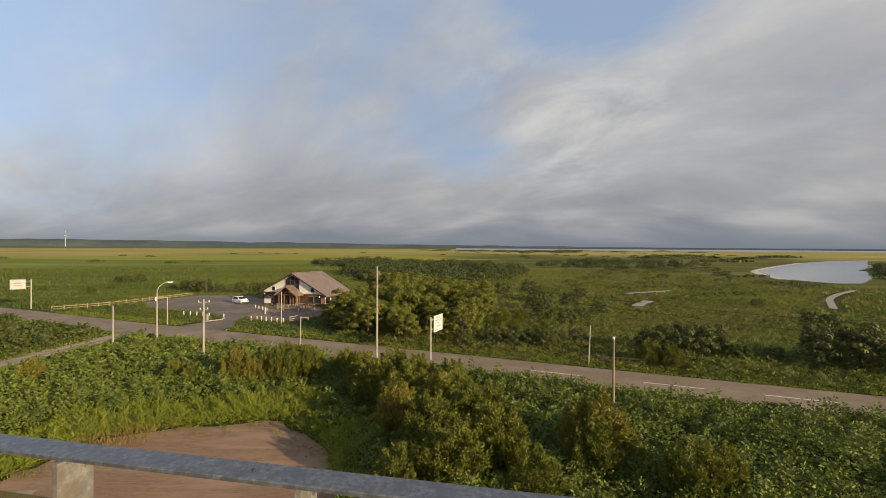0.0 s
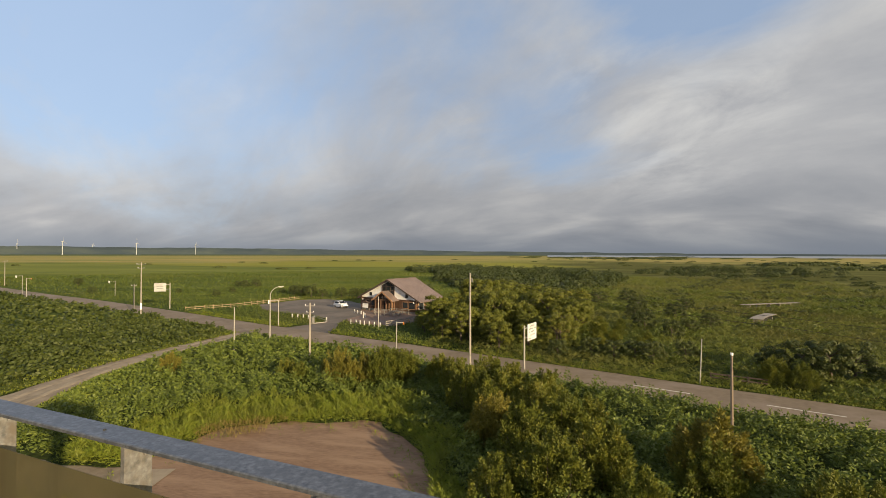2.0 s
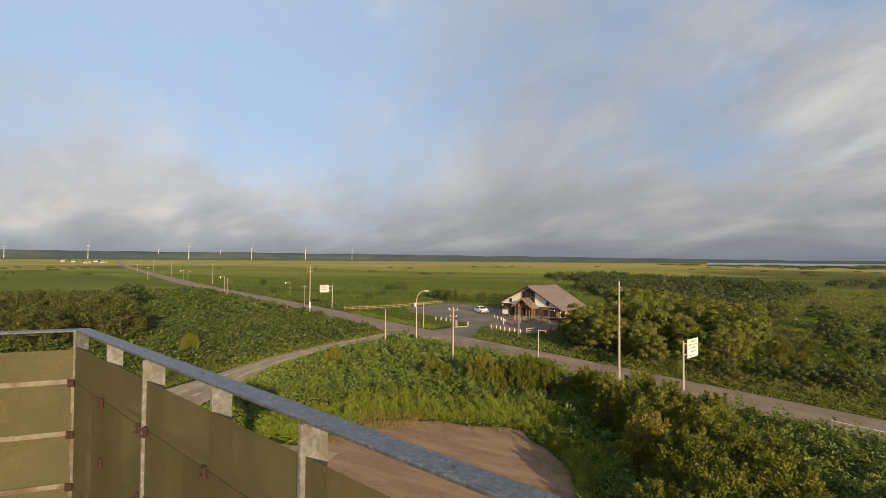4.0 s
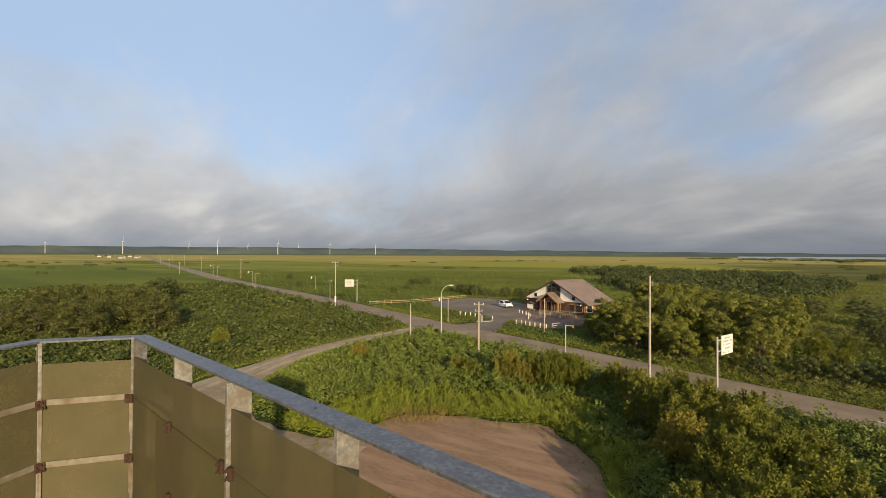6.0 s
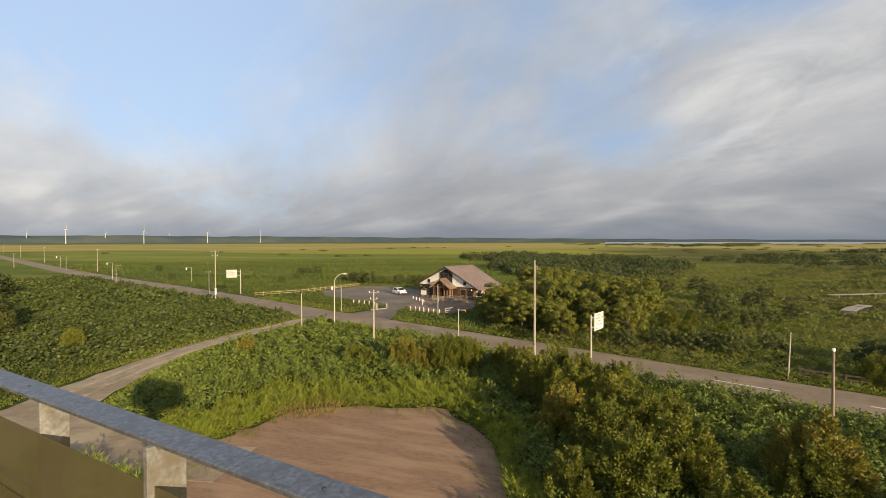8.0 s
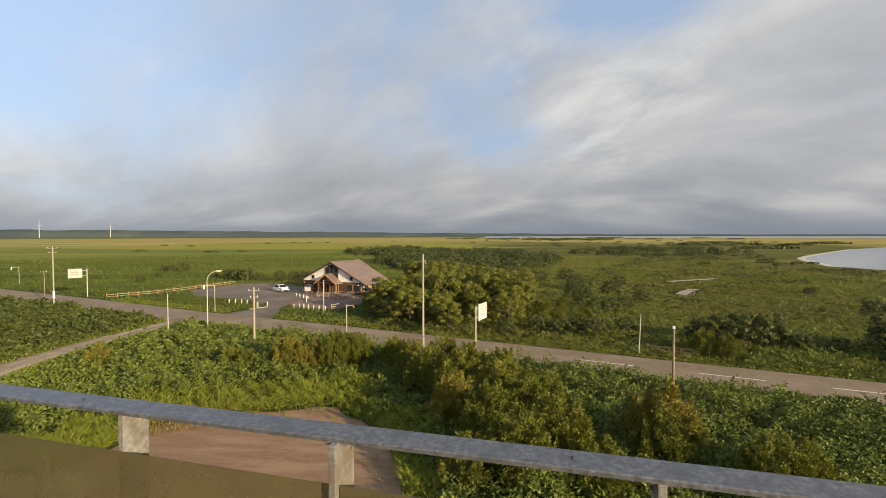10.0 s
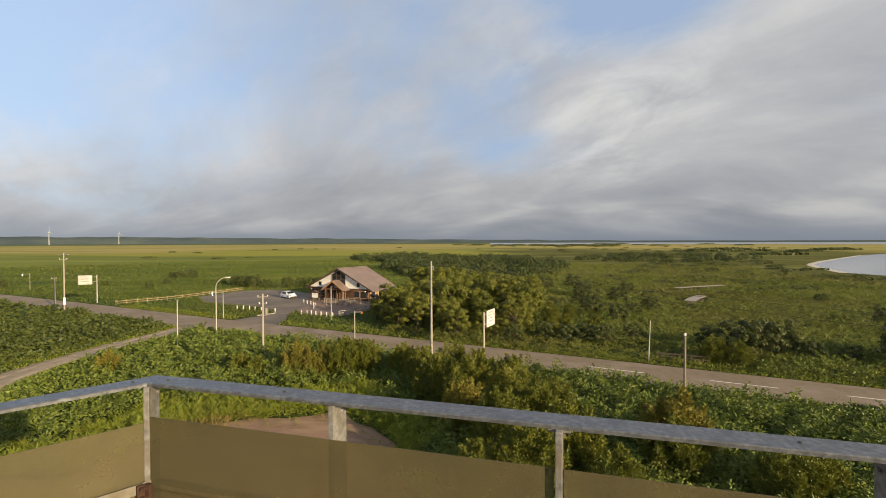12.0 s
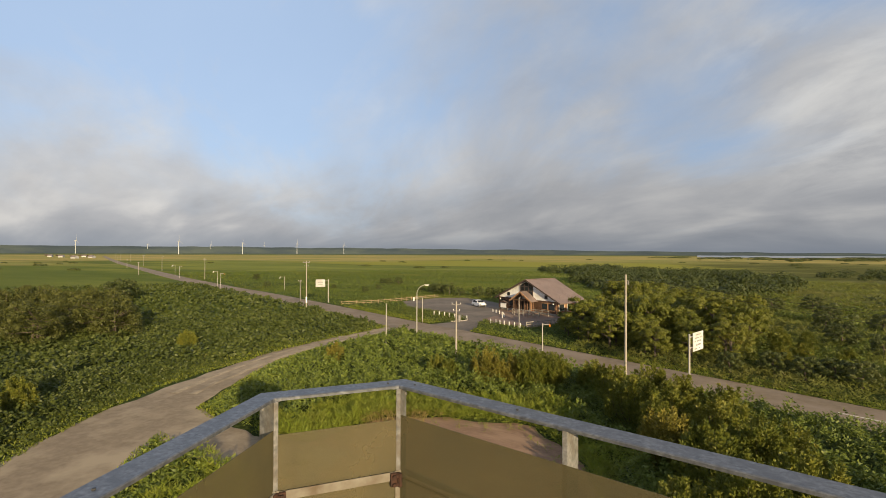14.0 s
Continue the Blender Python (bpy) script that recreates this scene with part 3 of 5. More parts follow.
for off in (-0.85, 0.85):
    run = smooth_line(SIDE, 3.0)
    side = [((b - a).normalized(), a) for a, b in zip(run, run[1:])]
    ribbon("wheel_track", [(p.x - d.y * off, p.y + d.x * off) for d, p in side[1:-9]], 0.62, 0.075, TRACK, "pale bleached wheel track worn into the side road", 0.35, "wheel track")
ribbon("gravel_lane", LANE, 4.0, 0.048, GRAVEL, "short pale gravel lane into the bare lot", 0.5)
area("dirt_lot", LOT, 0.03, DIRT, "bare brown earth lot with tyre tracks", 0.7)
area("parking_lot", PARK, 0.05, LOT_ASPHALT, "dark asphalt car park beside the visitor house", 0.2)
area("forecourt", COURT, 0.07, PAVING, "brown paved forecourt before the visitor house", 0.1)
ribbon("lake_shore", LAKE[:5], 4.0, 0.045, SAND, "pale sandy rim of the lake", 1.0, "shore")
area("lake", LAKE, 0.06, WATER, "still grey lake reflecting the clouds", 1.2, "water")


def road_dashes():
    pts = smooth_line(ROAD, 1.0)
    run = 0.0
    for a, b in zip(pts, pts[1:]):
        run += (b - a).length
        if 11 < a.x < 90 and run > 9.5:
            run = 0.0
            d = (b - a).normalized()
            bm = box(bmesh.new(), (5.0, 0.16, 0.008), (0, 0, 0.096))
            ob = part("centre_line", bm, PAINT_ROAD)
            ob.matrix_basis = Matrix.Translation((a.x, a.y, 0)) @ Matrix.Rotation(math.atan2(d.y, d.x), 4, "Z")
            tagged(ob, "worn white dash of the road's centre line", "road marking", "centre line dashes", "structure")


road_dashes()


# ---- the tower: deck, shaft and guard rail ----
RAIL_A = radians(-12.15)
RU = Vector((math.cos(RAIL_A), math.sin(RAIL_A), 0))
R0 = Vector((-2.569, 1.093, 0)) + Vector((-RU.y, RU.x, 0)) * 0.018     # corner of the rail's middle line
L0 = Vector((-2.740, 0.918, 0))
L1 = L0 + Vector((0.275, -0.961, 0)) * 1.9
E0 = R0 + RU * 4.6
E1 = Vector((1.1, -1.7, 0))
RAIL_Z = 12.201                                     # underside of the top rail
STATIONS = [0.0, 0.365, 0.701, 1.068, 1.401, 1.765, 2.113, 2.463, 2.815, 3.167, 3.52, 3.87, 4.22, 4.58]
OUTLINE = [E0, R0, L0, L1, E1]


def tower():
    t = thing("tower", Matrix(), "concrete observation tower with a railed viewing deck", "tower")
    bm = bmesh.new()
    top = [bm.verts.new((p.x, p.y, 11.10)) for p in OUTLINE]
    low = [bm.verts.new((p.x, p.y, 10.85)) for p in OUTLINE]
    bm.faces.new(top)
    bm.faces.new(low[::-1])
    for i in range(5):
        j = (i + 1) % 5
        bm.faces.new((top[i], top[j], low[j], low[i]))
    bmesh.ops.recalc_face_normals(bm, faces=bm.faces)
    part("deck", bm, DECK, t)
    part("column", box(bmesh.new(), (0.6, 0.6, 10.85), (-0.6, -0.6, 5.425), RAIL_A, 0.05), DECK, t)


def rail_piece(bm, a, b, m0, m1):
    """A flat bar 56 mm wide and 11 mm thick, mitred at both ends."""
    d = (b - a).normalized()
    n = Vector((-d.y, d.x, 0))
    w, h, c = 0.022, 0.006, 0.0015
    sec = [(-w, 0), (-w, h - c), (-w + c, h), (w - c, h), (w, h - c), (w, 0)]
    rows = []
    for p, k in ((a, m0), (b, m1)):
        rows.append([bm.verts.new(p + n * o + d * (o * k) + Vector((0, 0, RAIL_Z + z))) for o, z in sec])
    for i in range(6):
        j = (i + 1) % 6
        bm.faces.new((rows[0][i], rows[0][j], rows[1][j], rows[1][i]))
    bm.faces.new(rows[0])
    bm.faces.new(rows[1][::-1])
    bmesh.ops.recalc_face_normals(bm, faces=bm.faces)


def mitre(a, b, c):
    """Shift along a->b per metre of offset, where the bar turns at b."""
    d0, d1 = (b - a).normalized(), (c - b).normalized()
    ang = math.atan2(d0.x * d1.y - d0.y * d1.x, d0.dot(d1))
    return -math.tan(ang / 2)


def clamp_bm(m):
    bm = bmesh.new()
    box(bm, (0.013, 0.008, 0.027), (0, 0, 0), 0, 0.003, m)
    tube(bm, m @ Vector((0, -0.010, 0.008)), m @ Vector((0, 0.006, 0.008)), 0.0035, None, 6)
    tube(bm, m @ Vector((0, -0.010, -0.008)), m @ Vector((0, 0.006, -0.008)), 0.0035, None, 6)
    return bm


def guard_rail():
    g = thing("guard_rail", Matrix(), "galvanised steel guard rail with tan translucent panels round the deck", "railing")
    up = Vector((0, 0, 1))
    runs = [(E0, R0), (R0, L0), (L0, L1), (L1, E1)]
    for i, (a, b) in enumerate(runs):
        k0 = 0.0 if i == 0 else -mitre(*[(E0, R0, L0), (R0, L0, L1), (L0, L1, E1)][i - 1])
        k1 = 0.0 if i == 3 else mitre(*[(E0, R0, L0), (R0, L0, L1), (L0, L1, E1)][i])
        bm = bmesh.new()
        rail_piece(bm, a, b, k0, k1)
        tr = part("top_rail", bm, ZINC, g)
        d = (b - a).normalized()
        for s in ((0.035, 0.27, 0.98, 1.69, 2.39) if i == 0 else (0.03,) if i == 1 else (0.35, 0.9)):
            q = (b - d * s) if i == 0 else (a + d * s)
            part("bolt", tube(bmesh.new(), q + up * (RAIL_Z + 0.0045), q + up * (RAIL_Z + 0.0075), 0.0026, 0.0022, 6), BLACK, tr, "dark bolt head")
    seams = [12.147, 12.025, 11.846, 11.667, 11.488, 11.309, 11.130]
    # posts: flat bars set square to the rail, every second one kept outside the panels
    def post(p, d, n, lo, hi, inner):
        bm = bmesh.new()
        m = Matrix.Translation(p) @ Matrix((( d.x, n.x, 0, 0), (d.y, n.y, 0, 0), (0, 0, 1, 0), (0, 0, 0, 1)))
        box(bm, (0.009, hi - lo, RAIL_Z - 11.10), (0, (lo + hi) / 2, (RAIL_Z + 11.10) / 2), 0, 0.0015, m)
        ob = part("post", bm, ZINC_POST, g)
        bolt = bmesh.new()
        tube(bolt, m @ Vector((-0.008, hi - 0.012, RAIL_Z - 0.020)), m @ Vector((0.008, hi - 0.012, RAIL_Z - 0.020)), 0.003, None, 6)
        part("bolt", bolt, ZINC_POST, ob)
        lug = bmesh.new()
        box(lug, (0.030, 0.030, 0.004), (0, (lo + hi) / 2, RAIL_Z - 0.0025), 0, 0.001, m)
        part("weld_plate", lug, ZINC_POST, ob)

    def run_panels(a, b, inner_posts):
        """Panels between the inner posts, lapped at the horizontal seams, with a bar and clamps along each seam."""
        d = (b - a).normalized()
        n = Vector((-d.y, d.x, 0))
        mid = (E0 + L1) / 2
        if n.dot(mid - a) > 0:
            n = -n                                     # n points outwards
        ln = (b - a).length
        for s0, s1 in zip(inner_posts, inner_posts[1:]):
            for r in range(6):
                hi, lo = seams[r] - (0.010 if r == 0 and ln < 0.5 else 0.0), seams[r + 1]
                # below the top row each bay has two sheets, lapped in the middle
                cuts = [(s0 + 0.0065, s1 - 0.0065)] if r == 0 or s1 - s0 < 0.5 else [(s0 + 0.0065, s0 + 0.44), (s0 + 0.24, s1 - 0.0065)]
                for k, (c0, c1) in enumerate(cuts):
                    off = -0.0225 - 0.0016 * (r % 2) - 0.0014 * k
                    c = a + d * ((c0 + c1) / 2) + n * off
                    m = Matrix.Translation(c) @ Matrix(((d.x, n.x, 0, 0), (d.y, n.y, 0, 0), (0, 0, 1, 0), (0, 0, 0, 1)))
                    bm = box(bmesh.new(), (c1 - c0, 0.0012, hi - lo + 0.005), (0, 0, (hi + lo) / 2), 0, 0, m)
                    pn = part("panel", bm, FRP, g)
                if r:
                    for s in (s0 + 0.022, (s0 + s1) / 2 + 0.01, s1 - 0.022):
                        if s1 - s0 < 0.4 and abs(s - (s0 + s1) / 2) < 0.02:
                            continue
                        cm = Matrix.Translation(a + d * s + n * (-0.031)) @ Matrix(((d.x, n.x, 0, 0), (d.y, n.y, 0, 0), (0, 0, 1, 0), (0, 0, 0, 1))) @ Matrix.Translation((0, 0, hi))
                        part("clamp", clamp_bm(cm), RUST, pn, "small rusted iron clamp")
        for z in seams[1:6]:
            if ln < 2.5:
                bm = box(bmesh.new(), (inner_posts[-1] - inner_posts[0] - 0.02, 0.003, 0.017), (0, 0, z + 0.005), 0, 0.001,
                         Matrix.Translation(a + d * ((inner_posts[0] + inner_posts[-1]) / 2) + n * (-0.0275)) @ Matrix(((d.x, n.x, 0, 0), (d.y, n.y, 0, 0), (0, 0, 1, 0), (0, 0, 0, 1))))
                part("seam_strip", bm, SEAM, g, "pale strip along a panel seam")
                for e in (inner_posts[0] + 0.011, inner_posts[-1] - 0.011):
                    bm = box(bmesh.new(), (0.013, 0.003, 0.120), (0, 0, z - 0.045), 0, 0.001,
                             Matrix.Translation(a + d * e + n * (-0.0272)) @ Matrix(((d.x, n.x, 0, 0), (d.y, n.y, 0, 0), (0, 0, 1, 0), (0, 0, 0, 1))))
                    part("sealant", bm, SEAM, g, "pale smeared sealant beside a post")
            bm = bmesh.new()
            p, q = a + d * inner_posts[0] + n * 0.002, a + d * inner_posts[-1] + n * 0.002
            tube(bm, p + up * z, q + up * z, 0.006, None, 8)
            part("cross_bar", bm, ZINC_POST, g)

    nR = Vector((-RU.y, RU.x, 0))
    def corner_post(p, a, b):
        """A corner post stands along the bisector of its two runs."""
        n = -((a - p).normalized() + (b - p).normalized()).normalized()
        post(p, Vector((-n.y, n.x, 0)), n, -0.031, 0.020, True)

    corner_post(R0, E0, L0)
    corner_post(L0, R0, L1)
    for i, s in enumerate(STATIONS):
        p = R0 + RU * s
        if i == 0:
            continue
        if i % 2 == 0:
            post(p, RU, nR, -0.031, 0.021, True)
        else:
            post(p, RU, nR, -0.021, 0.021, False)
    run_panels(R0, E0, STATIONS[0::2])
    for a, b, fr in ((L0, L1, (0.0, 0.36, 0.72, 1.1, 1.5, 1.88)), (L1, E1, (0.02, 0.7, 1.4, 2.1, 2.8, 3.4))):
        d = (b - a).normalized()
        n = Vector((d.y, -d.x, 0))
        n = n if n.dot((E0 + L1) / 2 - a) < 0 else -n
        for i, s in enumerate(fr):
            if i == 0 and a is L0:
                continue
            post(a + d * s, d, n, -0.031 if i % 2 == 0 else -0.020, 0.022, True)
        run_panels(a, b, fr[0::2] + fr[-1:] if len(fr) % 2 == 0 else fr[0::2])
    run_panels(R0, L0, (0.004, (L0 - R0).length - 0.004))


tower()
guard_rail()


# ---- poles, lamps and signs ----
def place(x, y, deg=0.0):
    return pose(x, y, 0, 0, 0, deg)


def round_pole(name, x, y, h, r, mat, label, group="", deg=0.0, cap=None, lean=(0, 0)):
    p = thing(name, place(x, y, deg), label, "pole", group)
    part("shaft", tube(bmesh.new(), (0, 0, -0.3), (lean[0], lean[1], h), r, r * 0.72, 12), mat, p)
    if cap:
        bm = tube(bmesh.new(), (lean[0], lean[1], h), (lean[0], lean[1], h + 0.16), r * 0.9, r * 0.9, 10)
        part("cap", bm, cap, p, "white cap")
    return p


def insulator(p, x, y, z):
    bm = bmesh.new()
    for k in range(3):
        tube(bm, (x, y, z + 0.05 * k), (x, y, z + 0.05 * k + 0.035), 0.05, 0.03, 8)
    part("insulator", bm, WHITE, p, "white porcelain insulator")


def utility_pole(x, y, h, deg, arms=2, box_z=None, plate_z=None, label="concrete utility pole with crossarms", group="utility poles"):
    p = thing("utility_pole", place(x, y, deg), label, "pole", group)
    part("shaft", tube(bmesh.new(), (0, 0, -0.3), (0, 0, h), 0.125, 0.085, 14), CONCRETE, p)
    for k in range(arms):
        z = h - 0.35 - 0.75 * k
        w = (1.5 if k == 0 else 1.1) * min(1.0, h / 9.5)
        a = part("crossarm", box(bmesh.new(), (w, 0.09, 0.10), (0, 0.13, z), 0, 0.01), ZINC_POST, p)
        for s in (-0.45, 0.0, 0.45):
            insulator(a, s * w, 0.13, z + 0.05)
    if box_z:
        b = part("transformer", tube(bmesh.new(), (0.32, 0, box_z - 0.35), (0.32, 0, box_z + 0.35), 0.20, None, 14), ZINC_POST, p, "pale grey transformer can")
        part("bracket", box(bmesh.new(), (0.5, 0.12, 0.08), (0.15, 0, box_z - 0.42), 0, 0.01), ZINC_POST, p)
    if plate_z:
        part("sleeve", tube(bmesh.new(), (0, 0, plate_z - 0.6), (0, 0, plate_z + 0.6), 0.16, None, 14), WHITE, p, "white sleeve round the shaft")
    return p


def street_lamp(x, y, h, deg):
    p = thing("street_lamp", place(x, y, deg), "grey steel street lamp with a curved arm", "street lamp")
    part("shaft", tube(bmesh.new(), (0, 0, -0.3), (0, 0, h - 1.5), 0.085, 0.06, 14), STEEL, p)
    cu = bpy.data.curves.new("arm", "CURVE")
    cu.dimensions, cu.bevel_depth, cu.bevel_resolution = "3D", 0.045, 3
    sp = cu.splines.new("POLY")
    pts = [(0, 0, h - 1.52)] + [(1.5 * (1 - math.cos(a)), 0, h - 1.5 + 1.35 * math.sin(a)) for a in [0.1 * k for k in range(1, 14)]]
    sp.points.add(len(pts) - 1)
    for q, c in zip(sp.points, pts):
        q.co = (*c, 1)
    tmp = new("arm_curve", cu)
    me = bpy.data.meshes.new_from_object(tmp.evaluated_get(bpy.context.evaluated_depsgraph_get()))
    bpy.data.objects.remove(tmp)
    me.materials.clear()
    me.materials.append(STEEL)
    arm = new("arm", me)
    arm.parent = p
    end = Vector(pts[-1])
    bm = box(bmesh.new(), (0.75, 0.24, 0.13), (end.x + 0.32, 0, end.z + 0.03), 0, 0.045)
    head = part("lamp_head", bm, STEEL, p)
    part("lens", box(bmesh.new(), (0.5, 0.18, 0.05), (end.x + 0.36, 0, end.z - 0.05), 0, 0.02), WHITE, head, "pale glass lens")


def billboard(x, y, deg):
    """A white road sign on one post, its board beside the post; text too small to read."""
    p = thing("road_sign", place(x, y, deg), "white roadside information sign with dark lettering on a post", "sign")
    part("post", tube(bmesh.new(), (0, 0, -0.3), (0, 0, 4.7), 0.085, None, 14), STEEL, p)
    part("cap", tube(bmesh.new(), (0, 0, 4.7), (0, 0, 4.75), 0.10, 0.05, 12), STEEL, p)
    for z in (3.35, 4.4):
        part("bracket", box(bmesh.new(), (1.4, 0.06, 0.08), (0.70, 0.05, z), 0, 0.008), STEEL, p)
    b = part("board", box(bmesh.new(), (2.5, 0.07, 1.82), (2.05, -0.03, 3.85), 0, 0.02), SIGN, p)
    for side in (-0.069, 0.009):
        for z, w, o, h in ((4.50, 1.9, 0, 0.11), (4.20, 2.0, 0.05, 0.13), (3.88, 1.6, -0.2, 0.13), (3.52, 1.9, 0.1, 0.15), (3.16, 1.4, -0.3, 0.10)):
            n = max(3, int(w / 0.28))
            for k in range(n):
                if (k * 7 + int(z * 10)) % 5 == 0:
                    continue
                part("letter_bar", box(bmesh.new(), (w / n * 0.72, 0.006, h), (2.05 + o - w / 2 + (k + 0.5) * w / n, side, z)), GREYBAR, b)


def guide_sign(x, y, deg):
    p = thing("guide_sign", place(x, y, deg), "white framed guide sign on a post seen from behind", "sign")
    part("post", tube(bmesh.new(), (0, 0, -0.3), (0, 0, 5.8), 0.10, 0.09, 12), STEEL, p)
    for z in (4.4, 5.4):
        part("arm", tube(bmesh.new(), (0, 0, z), (-2.9, 0, z), 0.05, None, 8), STEEL, p)
    b = part("board", box(bmesh.new(), (2.3, 0.06, 1.9), (-1.9, -0.08, 4.85), 0, 0.02), SIGN_BACK, p)
    fr = bmesh.new()
    for dx in (-1.1, 1.1):
        box(fr, (0.05, 0.02, 1.8), (-1.9 + dx, -0.122, 4.85))
    for dz in (-0.9, 0.9):
        box(fr, (2.2, 0.02, 0.05), (-1.9, -0.122, 4.85 + dz))
    part("border", fr, GREYBAR, b)
    for z in (4.6, 5.05):
        part("letter_bar", box(bmesh.new(), (1.3, 0.008, 0.16), (-1.9, -0.115, z)), GREYBAR, b)


def arm_post(x, y, h, deg, arm=-1.3, lens=True):
    p = thing("marker_post", place(x, y, deg), "thin steel roadside post with an overhanging marker", "post", "marker posts")
    part("shaft", tube(bmesh.new(), (0, 0, -0.2), (0, 0, h), 0.06, 0.05, 10), STEEL, p)
    part("arm", tube(bmesh.new(), (0, 0, h - 0.1), (arm, 0, h - 0.1), 0.035, None, 8), STEEL, p)
    part("marker", box(bmesh.new(), (0.20, 0.08, 0.6) if lens else (0.12, 0.08, 0.28), (arm, 0, h - 0.33 if lens else h - 0.2), 0, 0.02), WHITE if lens else SIGNAL, p)
    return p


road_deg = -22.2
up_a = utility_pole(-6.27, 46.9, 10.5, road_deg + 90, 0, label="tall slender concrete pole with a small bracket at its top")
part("bracket", box(bmesh.new(), (0.5, 0.08, 0.10), (0.2, 0.0, 9.9), 0, 0.01), ZINC_POST, up_a)
part("fuse_box", box(bmesh.new(), (0.18, 0.14, 0.35), (0.42, 0.0, 9.72), 0, 0.02), ZINC_POST, up_a)
for z in (2.2, 6.4, 8.6):
    part("band", tube(bmesh.new(), (0, 0, z), (0, 0, z + 0.10), 0.137 - 0.004 * z, None, 14), ZINC_POST, up_a)
pole_c = utility_pole(-24.6, 48.7, 6.9, 20, 2, box_z=5.0, label="concrete utility pole with two crossarms and a transformer")
utility_pole(-71.7, 75.0, 10.7, 60, 2, plate_z=2.5, label="tall concrete utility pole with crossarms and a white sleeve")
for x, y, h in ((-194, 141, 9.5), (-300, 188, 9.5), (-420, 247, 9.5), (-560, 315, 9.5), (-720, 392, 9.5), (-900, 482, 9.5), (-260, 150, 7), (-360, 200, 7), (-480, 258, 7)):
    utility_pole(x, y, h, 60, 1, label="far concrete utility pole beside the road")
round_pole("wooden_pole", 12.8, 33.9, 5.8, 0.10, OLD_POLE, "weathered brown pole with a white cap amid weeds", cap=WHITE)
round_pole("steel_post", -37.1, 53.1, 5.6, 0.07, STEEL, "plain grey steel post beside the road", "steel posts")
round_pole("steel_post", -24.7, 72.9, 5.4, 0.07, STEEL, "plain grey steel post before the forecourt", "steel posts")
round_pole("steel_post", 15.8, 48.9, 4.3, 0.06, STEEL, "thin leaning steel post beside the road", "steel posts", lean=(0.18, 0))
utility_pole(-82.5, 84.5, 5.9, 60, 1, label="short utility pole with one crossarm beside the road")
street_lamp(-36.0, 59.5, 7.95, 26)
billboard(-0.91, 50.9, 67.8)
guide_sign(-79.3, 90.8, 40)
gp = arm_post(-42.4, 72.7, 4.5, 14, -1.6)
ep = arm_post(-15.35, 51.6, 4.65, 8, 0.8, False)
for x, y, h, a in ((-115, 111.5, 4.6, 1), (-149, 113, 5.6, 1), (-133.5, 102.3, 5.6, 0), (-232, 152, 5.6, 1), (-215, 143, 5.6, 0)):
    arm_post(x, y, h, 45, -1.4 if a else 1.0, bool(a))
end_pole = utility_pole(58, 20.5, 9.0, 60, 1, label="concrete utility pole beside the road")


def cable(name, pts, label):
    bm = bmesh.new()
    p = [Vector(q) for q in pts]
    line = []
    ext = [2 * p[0] - p[1]] + p + [2 * p[-1] - p[-2]]
    for i in range(1, len(ext) - 2):
        for k in range(8):
            t = k / 8
            a, b, c, d = ext[i - 1:i + 3]
            line.append(0.5 * (2 * b + (c - a) * t + (2 * a - 5 * b + 4 * c - d) * t * t + (3 * b - a - 3 * c + d) * t ** 3))
    line.append(p[-1])
    rings = [[bm.verts.new(q + Vector((0, 0.016 * math.cos(t), 0.016 * math.sin(t)))) for t in (0.5, 2.6, 4.7)] for q in line]
    for a, b in zip(rings, rings[1:]):
        for k in range(3):
            bm.faces.new((a[k], a[(k + 1) % 3], b[(k + 1) % 3], b[k]))
    return tagged(part(name, bm, BLACK), label, "cable")


cable("cable", [(-6.2, 46.9, 10.2), (5.9, 41.9, 8.3), (17, 37.4, 7.3), (30.3, 31.9, 6.6), (58, 20.5, 8.8)], "black overhead cable slung between roadside poles")
cable("cable", [(-6.2, 46.9, 10.3), (5.9, 41.9, 8.9), (17, 37.4, 8.0), (30.3, 31.9, 7.5), (58, 20.5, 8.9)], "black overhead cable slung between roadside poles")
cable("cable", [(-6.3, 46.9, 10.0), (-12, 62, 8.8), (-17.5, 78, 7.6), (-23.0, 92.8, 3.4)], "black service cable from the pole to the house")


# ---- visitor house, car park ----
HU = radians(-24)
HM = Matrix.Translation((-37.4, 99.3, 0)) @ Matrix.Rotation(HU, 4, "Z")     # x along the front, y into the house


